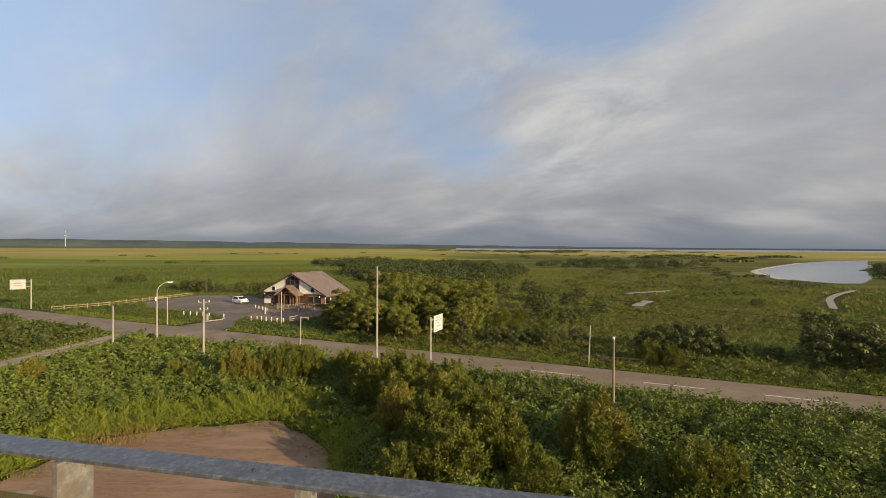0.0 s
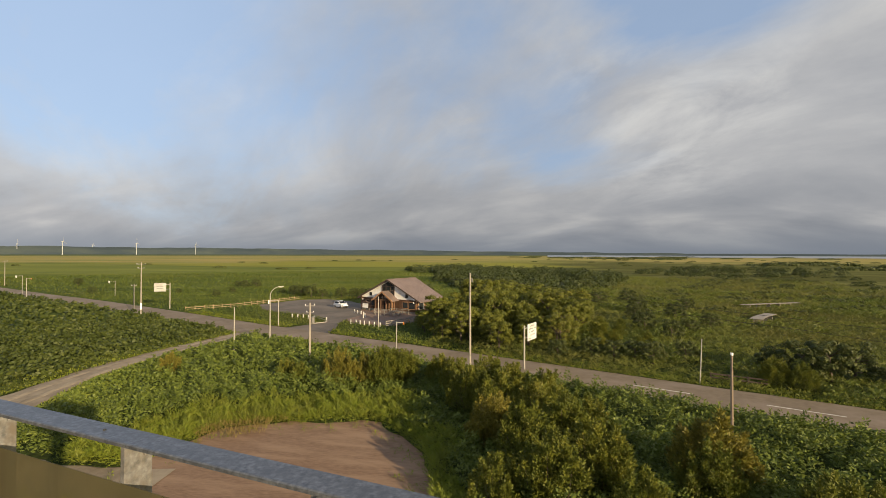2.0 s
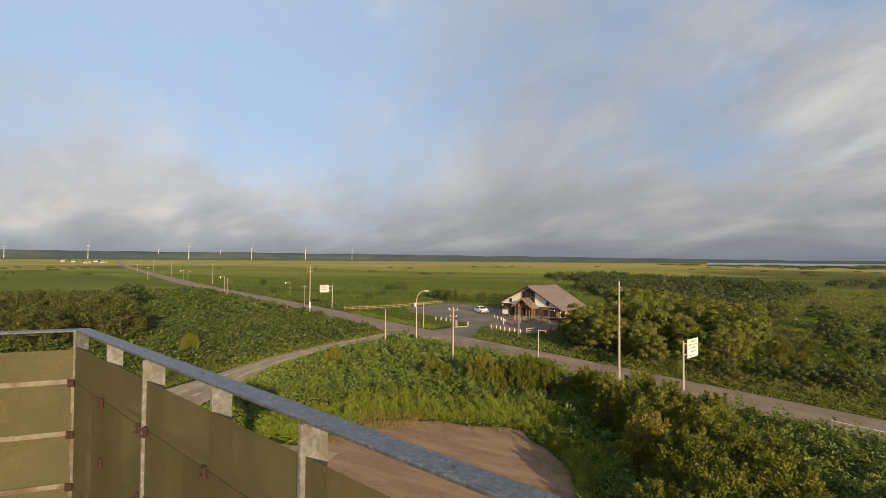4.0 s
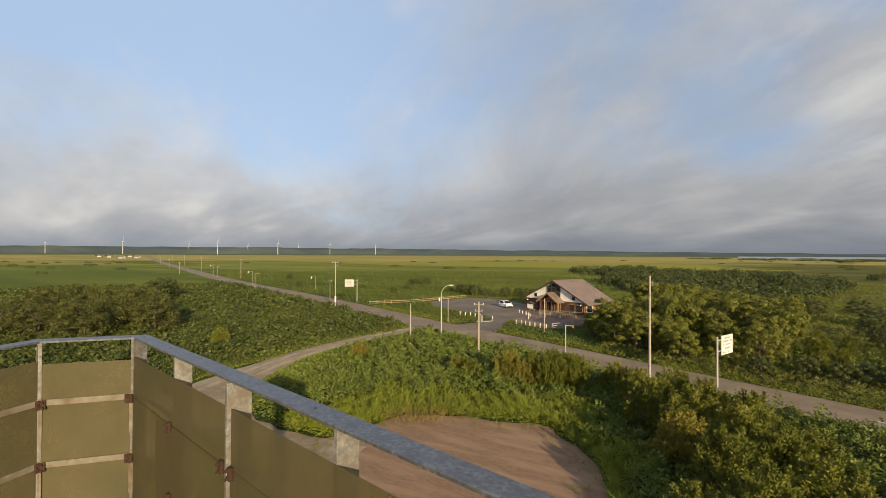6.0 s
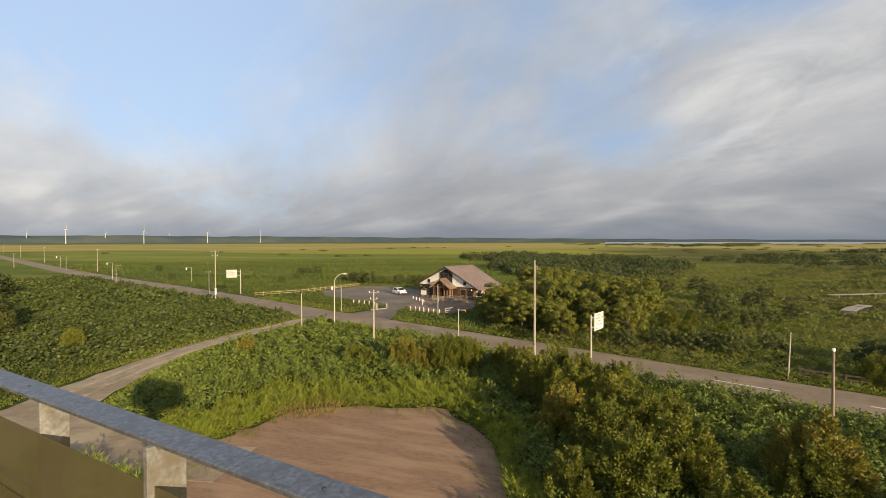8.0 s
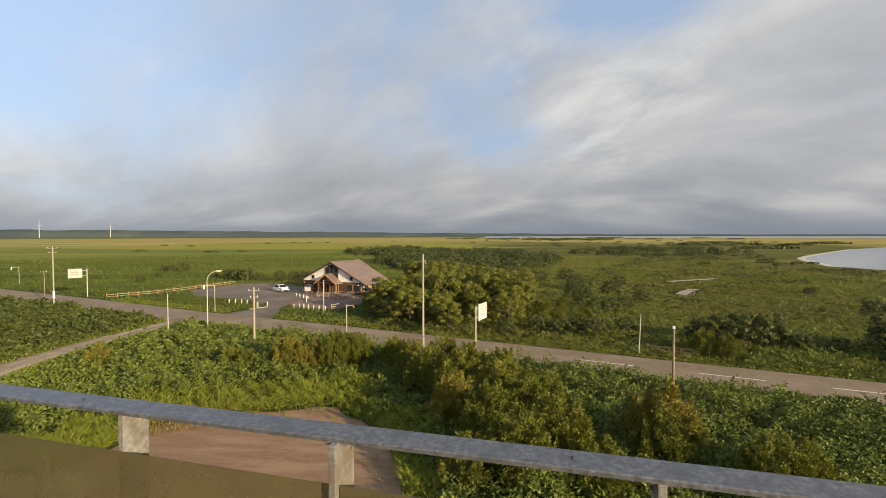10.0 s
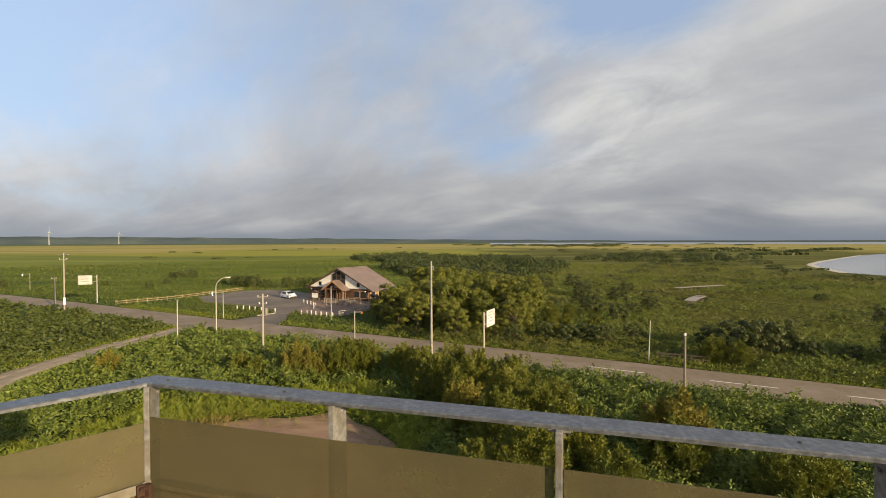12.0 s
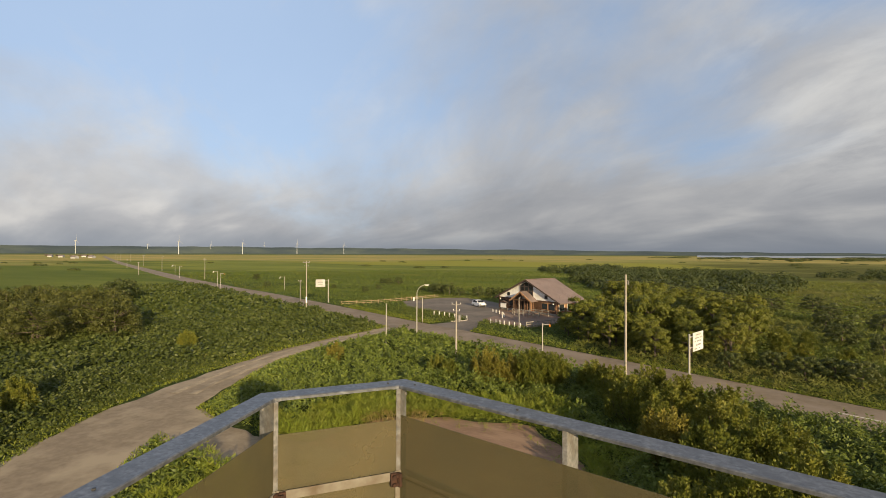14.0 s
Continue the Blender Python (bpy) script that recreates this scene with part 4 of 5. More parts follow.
def house():
    W, D, E, A = 15.6, 8.0, 2.95, 6.75
    h = thing("visitor_house", HM, "white-gabled log visitor house with a brown metal roof and porch", "house")
    # walls: stacked logs below, stucco gables above
    logs = [(0.0, 0.0, W, "f"), (0.0, D, W, "f"), (0.0, 0.0, D, "s"), (W, 0.0, D, "s")]
    base = part("foundation", box(bmesh.new(), (W + 0.1, D + 0.1, 0.4), (W / 2, D / 2, 0.15)), CONCRETE, h, "grey concrete plinth")
    for x, y, ln, k in logs:
        # right wall's logs take the lighter TIMBER: sunlight on that side put in colour
        wall = part("log_wall", box(bmesh.new(), (ln - 0.2, 0.12, 2.45) if k == "f" else (0.12, ln - 0.2, 2.45),
                                    (x + ln / 2, y + (0.06 if y == 0 else -0.06), 1.57) if k == "f" else (x + (0.06 if x == 0 else -0.06), ln / 2, 1.57)),
                    LOGS if not (k == "s" and x > 0) else TIMBER, h)
        for i in range(11):
            z = 0.46 + 0.22 * i
            bm = bmesh.new()
            if k == "f":
                tube(bm, (-0.2, y, z), (W + 0.2, y, z), 0.115, None, 8)
            else:
                tube(bm, (x, -0.2, z + 0.1), (x, D + 0.2, z + 0.1), 0.115, None, 8)
            part("log", bm, TIMBER if (k == "s" and x > 0) else LOGS, wall)
    for y0, dep in ((-0.02, 0.16), (D - 0.14, 0.16)):
        bm = prism(bmesh.new(), [(0, 2.75), (W, 2.75), (W, 2.95), (W / 2, A - 0.15), (0, 2.95)], dep, Matrix.Translation((0, y0, 0)))
        part("gable", bm, STUCCO, h, "white stucco gable")
    # tall dark glazing under the ridge
    bm = prism(bmesh.new(), [(6.1, 3.3), (9.5, 3.3), (9.5, 5.65), (7.8, 6.35), (6.1, 5.65)], 0.05, Matrix.Translation((0, -0.06, 0)))
    gz = part("gable_window", bm, GLASS, h, "tall dark gable window")
    fr = bmesh.new()
    for x, t in ((6.1, 5.7), (7.2, 6.15), (8.4, 6.15), (9.5, 5.7)):
        box(fr, (0.14, 0.10, t - 3.25), (x, -0.08, (t + 3.25) / 2))
    for z in (3.3, 4.5, 5.4):
        box(fr, (3.5, 0.10, 0.12), (7.8, -0.085, z))
    part("window_frame", fr, DARKWOOD, gz)
    for x in (2.7, 12.9):
        w = part("window", box(bmesh.new(), (0.6, 0.06, 0.6), (x, -0.05, 3.55)), GLASS, h)
        part("window_frame", box(bmesh.new(), (0.76, 0.05, 0.76), (x, -0.03, 3.55), 0, 0.01), DARKWOOD, w)
    # ground-floor openings
    for x, w_, z, hh in ((1.4, 1.6, 1.6, 1.2), (3.6, 1.2, 1.6, 1.2), (12.6, 1.3, 1.65, 1.2), (14.4, 1.5, 1.6, 1.3)):
        w = part("window", box(bmesh.new(), (w_, 0.06, hh), (x, -0.13, z)), GLASS, h)
        part("window_frame", box(bmesh.new(), (w_ + 0.2, 0.05, hh + 0.2), (x, -0.12, z), 0, 0.01), TIMBER, w)
        part("sill", box(bmesh.new(), (w_ + 0.4, 0.16, 0.07), (x, -0.17, z - hh / 2 - 0.14), 0, 0.01), DARKWOOD, w)
    for y in (1.3, 4.0, 6.6):
        w = part("window", box(bmesh.new(), (0.06, 1.5, 1.2), (W + 0.13, y, 1.6)), GLASS, h)
        part("window_frame", box(bmesh.new(), (0.05, 1.74, 1.44), (W + 0.12, y, 1.6), 0, 0.01), WHITE, w, "white window frame")
    door = part("door", box(bmesh.new(), (2.6, 0.08, 2.3), (7.8, -0.13, 1.35), 0, 0.01), GLASS, h, "dark glazed entrance door")
    fr = bmesh.new()
    for x in (6.45, 7.8, 9.15):
        box(fr, (0.12, 0.12, 2.4), (x, -0.15, 1.4))
    box(fr, (2.82, 0.12, 0.12), (7.8, -0.151, 2.6))
    part("door_frame", fr, TIMBER, door)
    # roof: two slopes with thickness, a deeper ridge end, standing seams
    over, sl = 1.0, (A - E) / (W / 2)
    for s in (-1, 1):
        ex = W / 2 + over + 0.1
        ez = A - sl * ex
        yf, yb_e, yb_r = -0.5, D + 0.8, D + 1.4
        q = [(W / 2, yf, A), (W / 2 + s * ex, yf, ez), (W / 2 + s * ex, yb_e, ez), (W / 2, yb_r, A)]
        bm = bmesh.new()
        t = [bm.verts.new(Vector(v) + Vector((0, 0, 0.16))) for v in q]
        b = [bm.verts.new(v) for v in q]
        bm.faces.new(t)
        bm.faces.new(b[::-1])
        for i in range(4):
            bm.faces.new((t[i], t[(i + 1) % 4], b[(i + 1) % 4], b[i]))
        bmesh.ops.recalc_face_normals(bm, faces=bm.faces)
        rf = part("roof_slope", bm, ROOF, h, "brown sheet-metal roof slope")
        n = 24
        for i in range(n + 1):
            f = i / n
            y_top, y_low = yf + (yb_r - yf) * f, yf + (yb_e - yf) * f
            bm = tube(bmesh.new(), (W / 2, y_top, A + 0.165), (W / 2 + s * ex, y_low, ez + 0.165), 0.022, None, 4)
            part("seam", bm, ROOF, rf)
        bb = bmesh.new()
        d = Vector((s * ex, 0, ez - A))
        box(bb, (d.length, 0.06, 0.26), (d.length / 2, 0, 0), 0, 0.0,
            Matrix.Translation((W / 2, yf - 0.035, A + 0.06)) @ d.to_track_quat("X", "Z").to_matrix().to_4x4())
        part("bargeboard", bb, DARKWOOD, rf)
    part("ridge_cap", box(bmesh.new(), (0.4, D + 1.9, 0.08), (W / 2, D / 2 + 0.45, A + 0.17), 0, 0.02), ROOF, h)
    # porch
    p0, p1, pe, pa, pd = 5.4, 10.4, 2.7, 4.35, 1.7
    pm = (p0 + p1) / 2
    for s in (-1, 1):
        ex = (p1 - p0) / 2 + 0.4
        ez = pa - (pa - pe) / ((p1 - p0) / 2) * ex
        bm = bmesh.new()
        q = [(pm, -pd - 0.5, pa), (pm + s * ex, -pd - 0.5, ez), (pm + s * ex, 0.0, ez), (pm, 0.0, pa)]
        t = [bm.verts.new(Vector(v) + Vector((0, 0, 0.13))) for v in q]
        b = [bm.verts.new(v) for v in q]
        bm.faces.new(t)
        bm.faces.new(b[::-1])
        for i in range(4):
            bm.faces.new((t[i], t[(i + 1) % 4], b[(i + 1) % 4], b[i]))
        bmesh.ops.recalc_face_normals(bm, faces=bm.faces)
        pr = part("porch_roof", bm, ROOF, h, "brown porch roof")
        bb = bmesh.new()
        d = Vector((s * ex, 0, ez - pa))
        box(bb, (d.length, 0.08, 0.30), (d.length / 2, 0, 0), 0, 0.0,
            Matrix.Translation((pm, -pd - 0.55, pa)) @ d.to_track_quat("X", "Z").to_matrix().to_4x4())
        part("bargeboard", bb, TIMBER, pr)
    for x in (p0 + 0.25, p0 + 1.7, p1 - 1.7, p1 - 0.25):
        for y in (-pd, -pd / 2):
            part("porch_post", box(bmesh.new(), (0.24, 0.24, 2.6), (x, y, 1.3), 0, 0.02), LOGS, h)
    part("tie_beam", box(bmesh.new(), (p1 - p0 + 0.3, 0.22, 0.26), (pm, -pd, 2.62), 0, 0.02), LOGS, h)
    part("king_post", box(bmesh.new(), (0.2, 0.18, 1.7), (pm, -pd, 3.5), 0, 0.01), LOGS, h)
    part("porch_floor", box(bmesh.new(), (p1 - p0 + 1, pd + 0.6, 0.3), (pm, -pd / 2 - 0.2, 0.16)), PAVING, h)
    for x in (0.6, 14.9):
        part("wall_lamp", tube(bmesh.new(), (x, -0.35, 2.2), (x, -0.35, 2.45), 0.10, 0.07, 10), WHITE, h, "small white wall lamp")


def ramp_rail(x0, x1, y):
    """A timber ramp railing standing before the porch."""
    r = thing("ramp_railing", HM, "weathered timber ramp railing before the porch", "railing", "ramp railings")
    n = max(2, int((x1 - x0) / 1.2))
    for i in range(n + 1):
        part("post", box(bmesh.new(), (0.12, 0.12, 1.15), (x0 + (x1 - x0) * i / n, y, 0.575), 0, 0.01), WALK, r)
    for z in (0.55, 1.08):
        part("rail", box(bmesh.new(), (x1 - x0 + 0.1, 0.07, 0.11), (x0 + (x1 - x0) / 2, y - 0.1, z), 0, 0.01), WALK, r)


house()
ramp_rail(7.8, 14.8, -4.4)
ramp_rail(9.5, 15.6, -5.8)
ramp_rail(10.5, 15.2, -2.2)


def notice_board():
    b = thing("notice_board", HM @ Matrix.Translation((3.4, -2.4, 0)), "roofed notice board with a pale panel beside the porch", "notice board")
    for x in (-0.9, 0.9):
        part("post", box(bmesh.new(), (0.12, 0.12, 1.9), (x, 0, 0.95), 0, 0.01), DARKWOOD, b)
    part("panel", box(bmesh.new(), (1.7, 0.06, 1.0), (0, -0.02, 1.25), 0, 0.01), WHITE, b)
    part("roof", prism(bmesh.new(), [(-1.15, 1.85), (1.15, 1.85), (0, 2.3)], 0.6, Matrix.Translation((0, -0.3, 0))), DARKWOOD, b)


notice_board()


def car(x, y, deg):
    c = thing("car", place(x, y, deg) @ Matrix.Translation((0, 0, 0.05)), "white compact hatchback parked on the asphalt", "car")
    L, Wd = 3.95, 1.70
    side = [(-1.93, 0.42), (-1.96, 0.72), (-1.86, 0.98), (-1.72, 1.20), (-1.42, 1.47), (-0.55, 1.53), (0.20, 1.48), (0.95, 1.02), (1.55, 0.93), (1.88, 0.78), (1.96, 0.48), (1.88, 0.24), (-1.85, 0.24)]
    bm = prism(bmesh.new(), side, Wd, Matrix.Translation((0, -Wd / 2, 0)))
    for v in bm.verts:                                   # the cabin leans in towards the roof
        if v.co.z > 1.0:
            v.co.y *= 1 - 0.16 * (v.co.z - 1.0) / 0.5
    bmesh.ops.bevel(bm, geom=list(bm.edges), offset=0.05, segments=2, affect="EDGES")
    body = part("body", bm, CARPAINT, c)
    def pane(name, pts):
        b = bmesh.new()
        b.faces.new([b.verts.new(p) for p in pts])
        r = bmesh.ops.solidify(b, geom=b.faces[:], thickness=0.02)
        part(name, b, GLASS, body)
    for s in (-1, 1):
        y0, y1 = s * 0.86, s * 0.735
        pane("side_window", [(-1.45, y0 * 0.985, 1.02), (-0.35, y0 * 0.99, 1.02), (-0.35, y1, 1.44), (-1.25, y1, 1.42)])
        pane("side_window", [(-0.28, y0 * 0.99, 1.02), (0.85, y0 * 0.985, 1.02), (0.22, y1, 1.43), (-0.28, y1, 1.44)])
    pane("windscreen", [(0.98, -0.72, 1.06), (0.98, 0.72, 1.06), (0.29, 0.64, 1.47), (0.29, -0.64, 1.47)])
    pane("rear_window", [(-1.83, -0.66, 1.10), (-1.83, 0.66, 1.10), (-1.53, 0.60, 1.42), (-1.53, -0.60, 1.42)])
    for s in (-1, 1):
        part("headlight", box(bmesh.new(), (0.28, 0.34, 0.16), (1.80, s * 0.62, 0.74), 0, 0.03), GLASS, body)
        part("tail_light", box(bmesh.new(), (0.10, 0.18, 0.42), (-1.92, s * 0.68, 0.95), 0, 0.02), SIGNAL, body)
        part("mirror", box(bmesh.new(), (0.12, 0.2, 0.14), (0.78, s * 0.95, 1.05), 0, 0.03), CARPAINT, body)
        for x_ in (-1.22, 1.22):
            w = part("wheel", tube(bmesh.new(), (x_, s * 0.66, 0.30), (x_, s * 0.86, 0.30), 0.30, None, 18), BLACK, c)
            part("rim", tube(bmesh.new(), (x_, s * 0.80, 0.30), (x_, s * 0.872, 0.30), 0.19, 0.17, 14), STEEL, w)
    part("bumper", box(bmesh.new(), (0.12, 1.55, 0.24), (1.95, 0, 0.40), 0, 0.04), BLACK, body)


car(-42.9, 100.4, -38)


def bollard_proto():
    b = thing("bollard", place(-31.5, 78.0), "low white concrete bollard at the forecourt's edge", "bollard", "white bollards")
    part("shaft", tube(bmesh.new(), (0, 0, 0), (0, 0, 0.68), 0.105, 0.10, 12), BOLLARD, b)
    part("cap", tube(bmesh.new(), (0, 0, 0.68), (0, 0, 0.75), 0.10, 0.05, 12), BOLLARD, b)
    return b


BOLLARDS = [(-30.6, 78.2), (-29.7, 77.8), (-28.7, 77.2), (-27.6, 76.6), (-26.5, 76.1), (-25.4, 75.9), (-36.5, 92.5), (-35.4, 91.4), (-34.2, 90.2),
            (-33.2, 88.9), (-32.4, 87.5), (-31.8, 86.2), (-31.7, 84.8), (-45.7, 83.4), (-44.4, 83.2), (-43.1, 82.9), (-41.7, 82.2), (-40.2, 81.5), (-37.1, 80.2)]
b0 = bollard_proto()
for x, y in BOLLARDS:
    copy_thing(b0, place(x, y))


def fence(line, h, step, mat, name, label, rails=(0.35, 0.75)):
    f = thing(name, Matrix(), label, "fence")
    for (x1, y1), (x2, y2) in zip(line, line[1:]):
        a, b = Vector((x1, y1, 0)), Vector((x2, y2, 0))
        n = max(1, int((b - a).length / step))
        ang = math.atan2(y2 - y1, x2 - x1)
        for k in range(n):
            p = a.lerp(b, k / n)
            part("post", box(bmesh.new(), (0.13, 0.13, h), (p.x, p.y, h / 2), ang, 0.015), mat, f)
        m = (a + b) / 2
        for r in rails:
            part("rail", box(bmesh.new(), ((b - a).length, 0.06, 0.12), (m.x, m.y, r), ang), mat, f)
    return f


fence([(-73, 88), (-67.5, 95.5), (-65, 102.2), (-61.2, 115.6)], 1.0, 1.6, FENCE, "wooden_fence", "low tan wooden fence along the car park")
fence([(-24.2, 75.4), (-21.6, 79.5), (-20.9, 83.0)], 1.1, 1.0, WALK, "pale_railing", "pale railing beside the forecourt", (0.3, 0.65, 1.0))
fence([(17.0, 49.6), (21.3, 48.0)], 0.95, 1.4, DARKWOOD, "wooden_barrier", "dark wooden barrier beside the road", (0.5, 0.85))


def kerb():
    bm = bmesh.new()
    pts = smooth_line([(-42.0, 84.8), (-38.5, 81.6), (-36.6, 79.2), (-36.9, 77.8), (-38.5, 76.2)], 0.7)
    for a, b in zip(pts, pts[1:]):
        d = b - a
        box(bm, (d.length * 0.97, 0.2, 0.18), ((a.x + b.x) / 2, (a.y + b.y) / 2, 0.09), math.atan2(d.y, d.x), 0.02)
    tagged(part("kerb", bm, CONCRETE), "pale concrete kerb round the verge of the entrance", "kerb", "", "structure")


kerb()


def cone(x, y):
    c = thing("traffic_cone", place(x, y), "orange traffic cone on the forecourt", "traffic cone")
    part("base", box(bmesh.new(), (0.4, 0.4, 0.05), (0, 0, 0.095), 0, 0.01), BLACK, c)
    part("body", tube(bmesh.new(), (0, 0, 0.12), (0, 0, 0.8), 0.15, 0.03, 14), SIGNAL, c)


cone(-21.6, 80.6)


# ---- boardwalk, far water, hills and turbines ----
def boardwalk(line, w, label):
    b = thing("boardwalk", Matrix(), label, "boardwalk")
    pts = smooth_line(line, 1.0)
    k = 0
    for a, c in zip(pts, pts[1:]):
        d = c - a
        part("board", box(bmesh.new(), (d.length * 0.94, w, 0.06), ((a.x + c.x) / 2, (a.y + c.y) / 2, 0.85), math.atan2(d.y, d.x)), WALK, b)
        k += 1
        if k % 3 == 0:
            part("trestle", box(bmesh.new(), (0.14, w * 0.8, 0.82), (a.x, a.y, 0.41), math.atan2(d.y, d.x)), WALK, b)


BOARDWALKS = [[(39.5, 92.5), (42, 96.5), (46, 101.5)], [(47.5, 118), (54, 121.5), (63, 126)], [(76.5, 89.5), (84, 99), (91, 107.5), (102, 118), (116, 129)]]
boardwalk(BOARDWALKS[0], 2.0, "short pale boardwalk ramp in the marsh")
boardwalk(BOARDWALKS[1], 1.3, "narrow pale boardwalk across the marsh")
boardwalk(BOARDWALKS[2], 1.3, "pale boardwalk winding towards the lake")


def hills(name, r, a0, a1, heights, mat, label, seed):
    bm = bmesh.new()
    prev = None
    n = 160
    for i in range(n + 1):
        a = radians(a0 + (a1 - a0) * i / n)
        f = i / n * (len(heights) - 1)
        k = min(int(f), len(heights) - 2)
        h = heights[k] + (heights[k + 1] - heights[k]) * (f - k)
        h *= 0.85 + 0.2 * noise.fractal(Vector((a * 14, seed, 0)), 1.0, 2.0, 4)
        x, y = -math.sin(a), math.cos(a)
        row = [bm.verts.new((x * rr, y * rr, z)) for rr, z in ((r - 260, -2), (r - 120, max(h, 1) * 0.6), (r, max(h, 1.5)), (r + 60, -2))]
        if prev:
            for j in range(3):
                bm.faces.new((prev[j], prev[j + 1], row[j + 1], row[j]))
        prev = row
    tagged(part(name, bm, mat), label, "hills", "", "structure")


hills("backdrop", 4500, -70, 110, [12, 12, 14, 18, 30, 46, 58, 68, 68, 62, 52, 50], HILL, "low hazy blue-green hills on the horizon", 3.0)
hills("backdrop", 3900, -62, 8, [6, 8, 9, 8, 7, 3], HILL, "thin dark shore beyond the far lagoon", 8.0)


def far_water():
    bm = bmesh.new()
    prev = None
    for i in range(41):
        a = radians(-2 - 48 * i / 40)
        wob = 250 * noise.noise(Vector((i * 0.35, 0, 2)))
        row = [bm.verts.new((-math.sin(a) * r, math.cos(a) * r, 0.4)) for r in (1850 + wob, 3700)]
        if prev:
            bm.faces.new((prev[0], row[0], row[1], prev[1]))
        prev = row
    tagged(part("far_lagoon", bm, LAGOON), "pale strip of lagoon water near the horizon", "water", "", "structure")


far_water()


def turbine_proto(m):
    t = thing("wind_turbine", m, "white three-bladed wind turbine on the horizon", "wind turbine", "wind turbines")
    part("tower", tube(bmesh.new(), (0, 0, 0), (0, 0, 72), 2.5, 1.5, 14), TURBINE, t)
    part("nacelle", box(bmesh.new(), (4, 10, 4), (0, 1, 73.5), 0, 0.8), TURBINE, t)
    hub = part("hub", tube(bmesh.new(), (0, -6.5, 73.5), (0, -4, 73.5), 1.6, 2.0, 12), TURBINE, t)
    for k in range(3):
        r = Matrix.Translation((0, -5.2, 73.5)) @ Matrix.Rotation(radians(120 * k + 8), 4, "Y")
        bm = prism(bmesh.new(), [(-0.9, 0), (1.3, 0), (1.6, 8), (0.5, 36), (-0.1, 36), (-0.9, 8)], 0.6, r)
        part("blade", bm, TURBINE, hub)
    return t


TURBINES = [(71.0, 4200), (65.0, 3300), (59.1, 4400), (56.3, 3000), (53.2, 4400), (50.0, 3300), (47.7, 4500), (44.1, 3500), (38.7, 3900)]
first = None
for az, r in TURBINES:
    a = radians(az)
    m = pose(-math.sin(a) * r, math.cos(a) * r, -1, 0, 0, 160 + az * 0.2)
    if first is None:
        first = turbine_proto(m)
    else:
        copy_thing(first, m)


def farm_house(m):
    f = thing("farm_house", m, "small pale farm house far along the road", "house", "far farm houses")
    wall = prism(bmesh.new(), [(-4.5, 0), (4.5, 0), (4.5, 3.0), (0, 5.2), (-4.5, 3.0)], 8.0)
    part("wall", wall, SIGN_BACK, f, "pale grey rendered wall")
    for k in (-1, 1):
        d = Vector((k * 5.2, 0, -2.54))
        bm = box(bmesh.new(), (d.length, 8.8, 0.2), (d.length / 2, 4.0, 0.1), 0, 0, Matrix.Translation((0, 0, 5.25)) @ d.to_track_quat("X", "Z").to_matrix().to_4x4())
        part("roof", bm, ROOF, f, "brown roof slope")
    for x in (-2.2, 2.2):
        part("window", box(bmesh.new(), (1.3, 0.08, 1.2), (x, -0.05, 1.7)), GLASS, f)
    part("door", box(bmesh.new(), (1.0, 0.08, 2.0), (0, -0.05, 1.0)), DARKWOOD, f)
    return f


FARMS = [(66.2, 1250, -50), (65.2, 1060, -70), (64.5, 1320, -40), (63.9, 1120, -65), (67.0, 1400, -45)]
first_farm = None
for az, r, deg in FARMS:
    m = pose(-math.sin(radians(az)) * r, math.cos(radians(az)) * r, 0, 0, 0, deg)
    if first_farm is None:
        first_farm = farm_house(m)
    else:
        copy_thing(first_farm, m)


# ---- vegetation ----
HOUSE_POLY = [tuple((HM @ Vector(p)).xy) for p in ((-0.5, -0.5, 0), (16.1, -0.5, 0), (16.1, 8.5, 0), (-0.5, 8.5, 0))]
side_s = [tuple(p.xy) for p in smooth_line(SIDE, 2.0)]


def road_y(x):
    rx, ry = zip(*ROAD)
    return np.interp(x, rx, ry)


def side_x(y):
    sx, sy = zip(*SIDE[::-1])
    return np.interp(y, sy, sx)


def open_ground(x, y, grow=0.0):
    """True where weeds can grow."""
    ok = line_dist(ROAD, x, y) > 3.95 + grow
    w = 2.05 + 1.75 * np.clip((39 - y) / 12, 0, 1)
    ok &= line_dist(side_s, x, y) > w + grow
    ok &= line_dist(LANE, x, y) > 2.1 + grow
    for line in BOARDWALKS:
        ok &= line_dist(line, x, y) > 2.2
    for poly in (LOT, PARK, COURT, HOUSE_POLY, LAKE):
        ok &= ~inside(poly, x, y)
    ok &= (line_dist(LAKE + LAKE[:1], x, y) > 26) | (np.hypot(x, y) < 120)
    return ok


def scatter(d0, d1, density, a0=-52, a1=80):
    """Points in a ring sector round the tower, a from +y anticlockwise."""
    n = int(density * 0.5 * radians(a1 - a0) * (d1 * d1 - d0 * d0))
    r = np.sqrt(RNG.uniform(d0 * d0, d1 * d1, n))
    a = np.radians(RNG.uniform(a0, a1, n))
    return -np.sin(a) * r, np.cos(a) * r


def bumps(x, y, s, seed):
    """Cheap smooth unevenness, about -1 to 1."""
    return (np.sin(x * s + seed) * np.cos(y * s * 1.1 + 2 * seed) + 0.6 * np.sin(x * s * 2.3 + y * s * 1.7 + seed * 3)
            + 0.4 * np.sin(y * s * 3.9 - x * s * 2.9 + seed * 5)) / 1.6


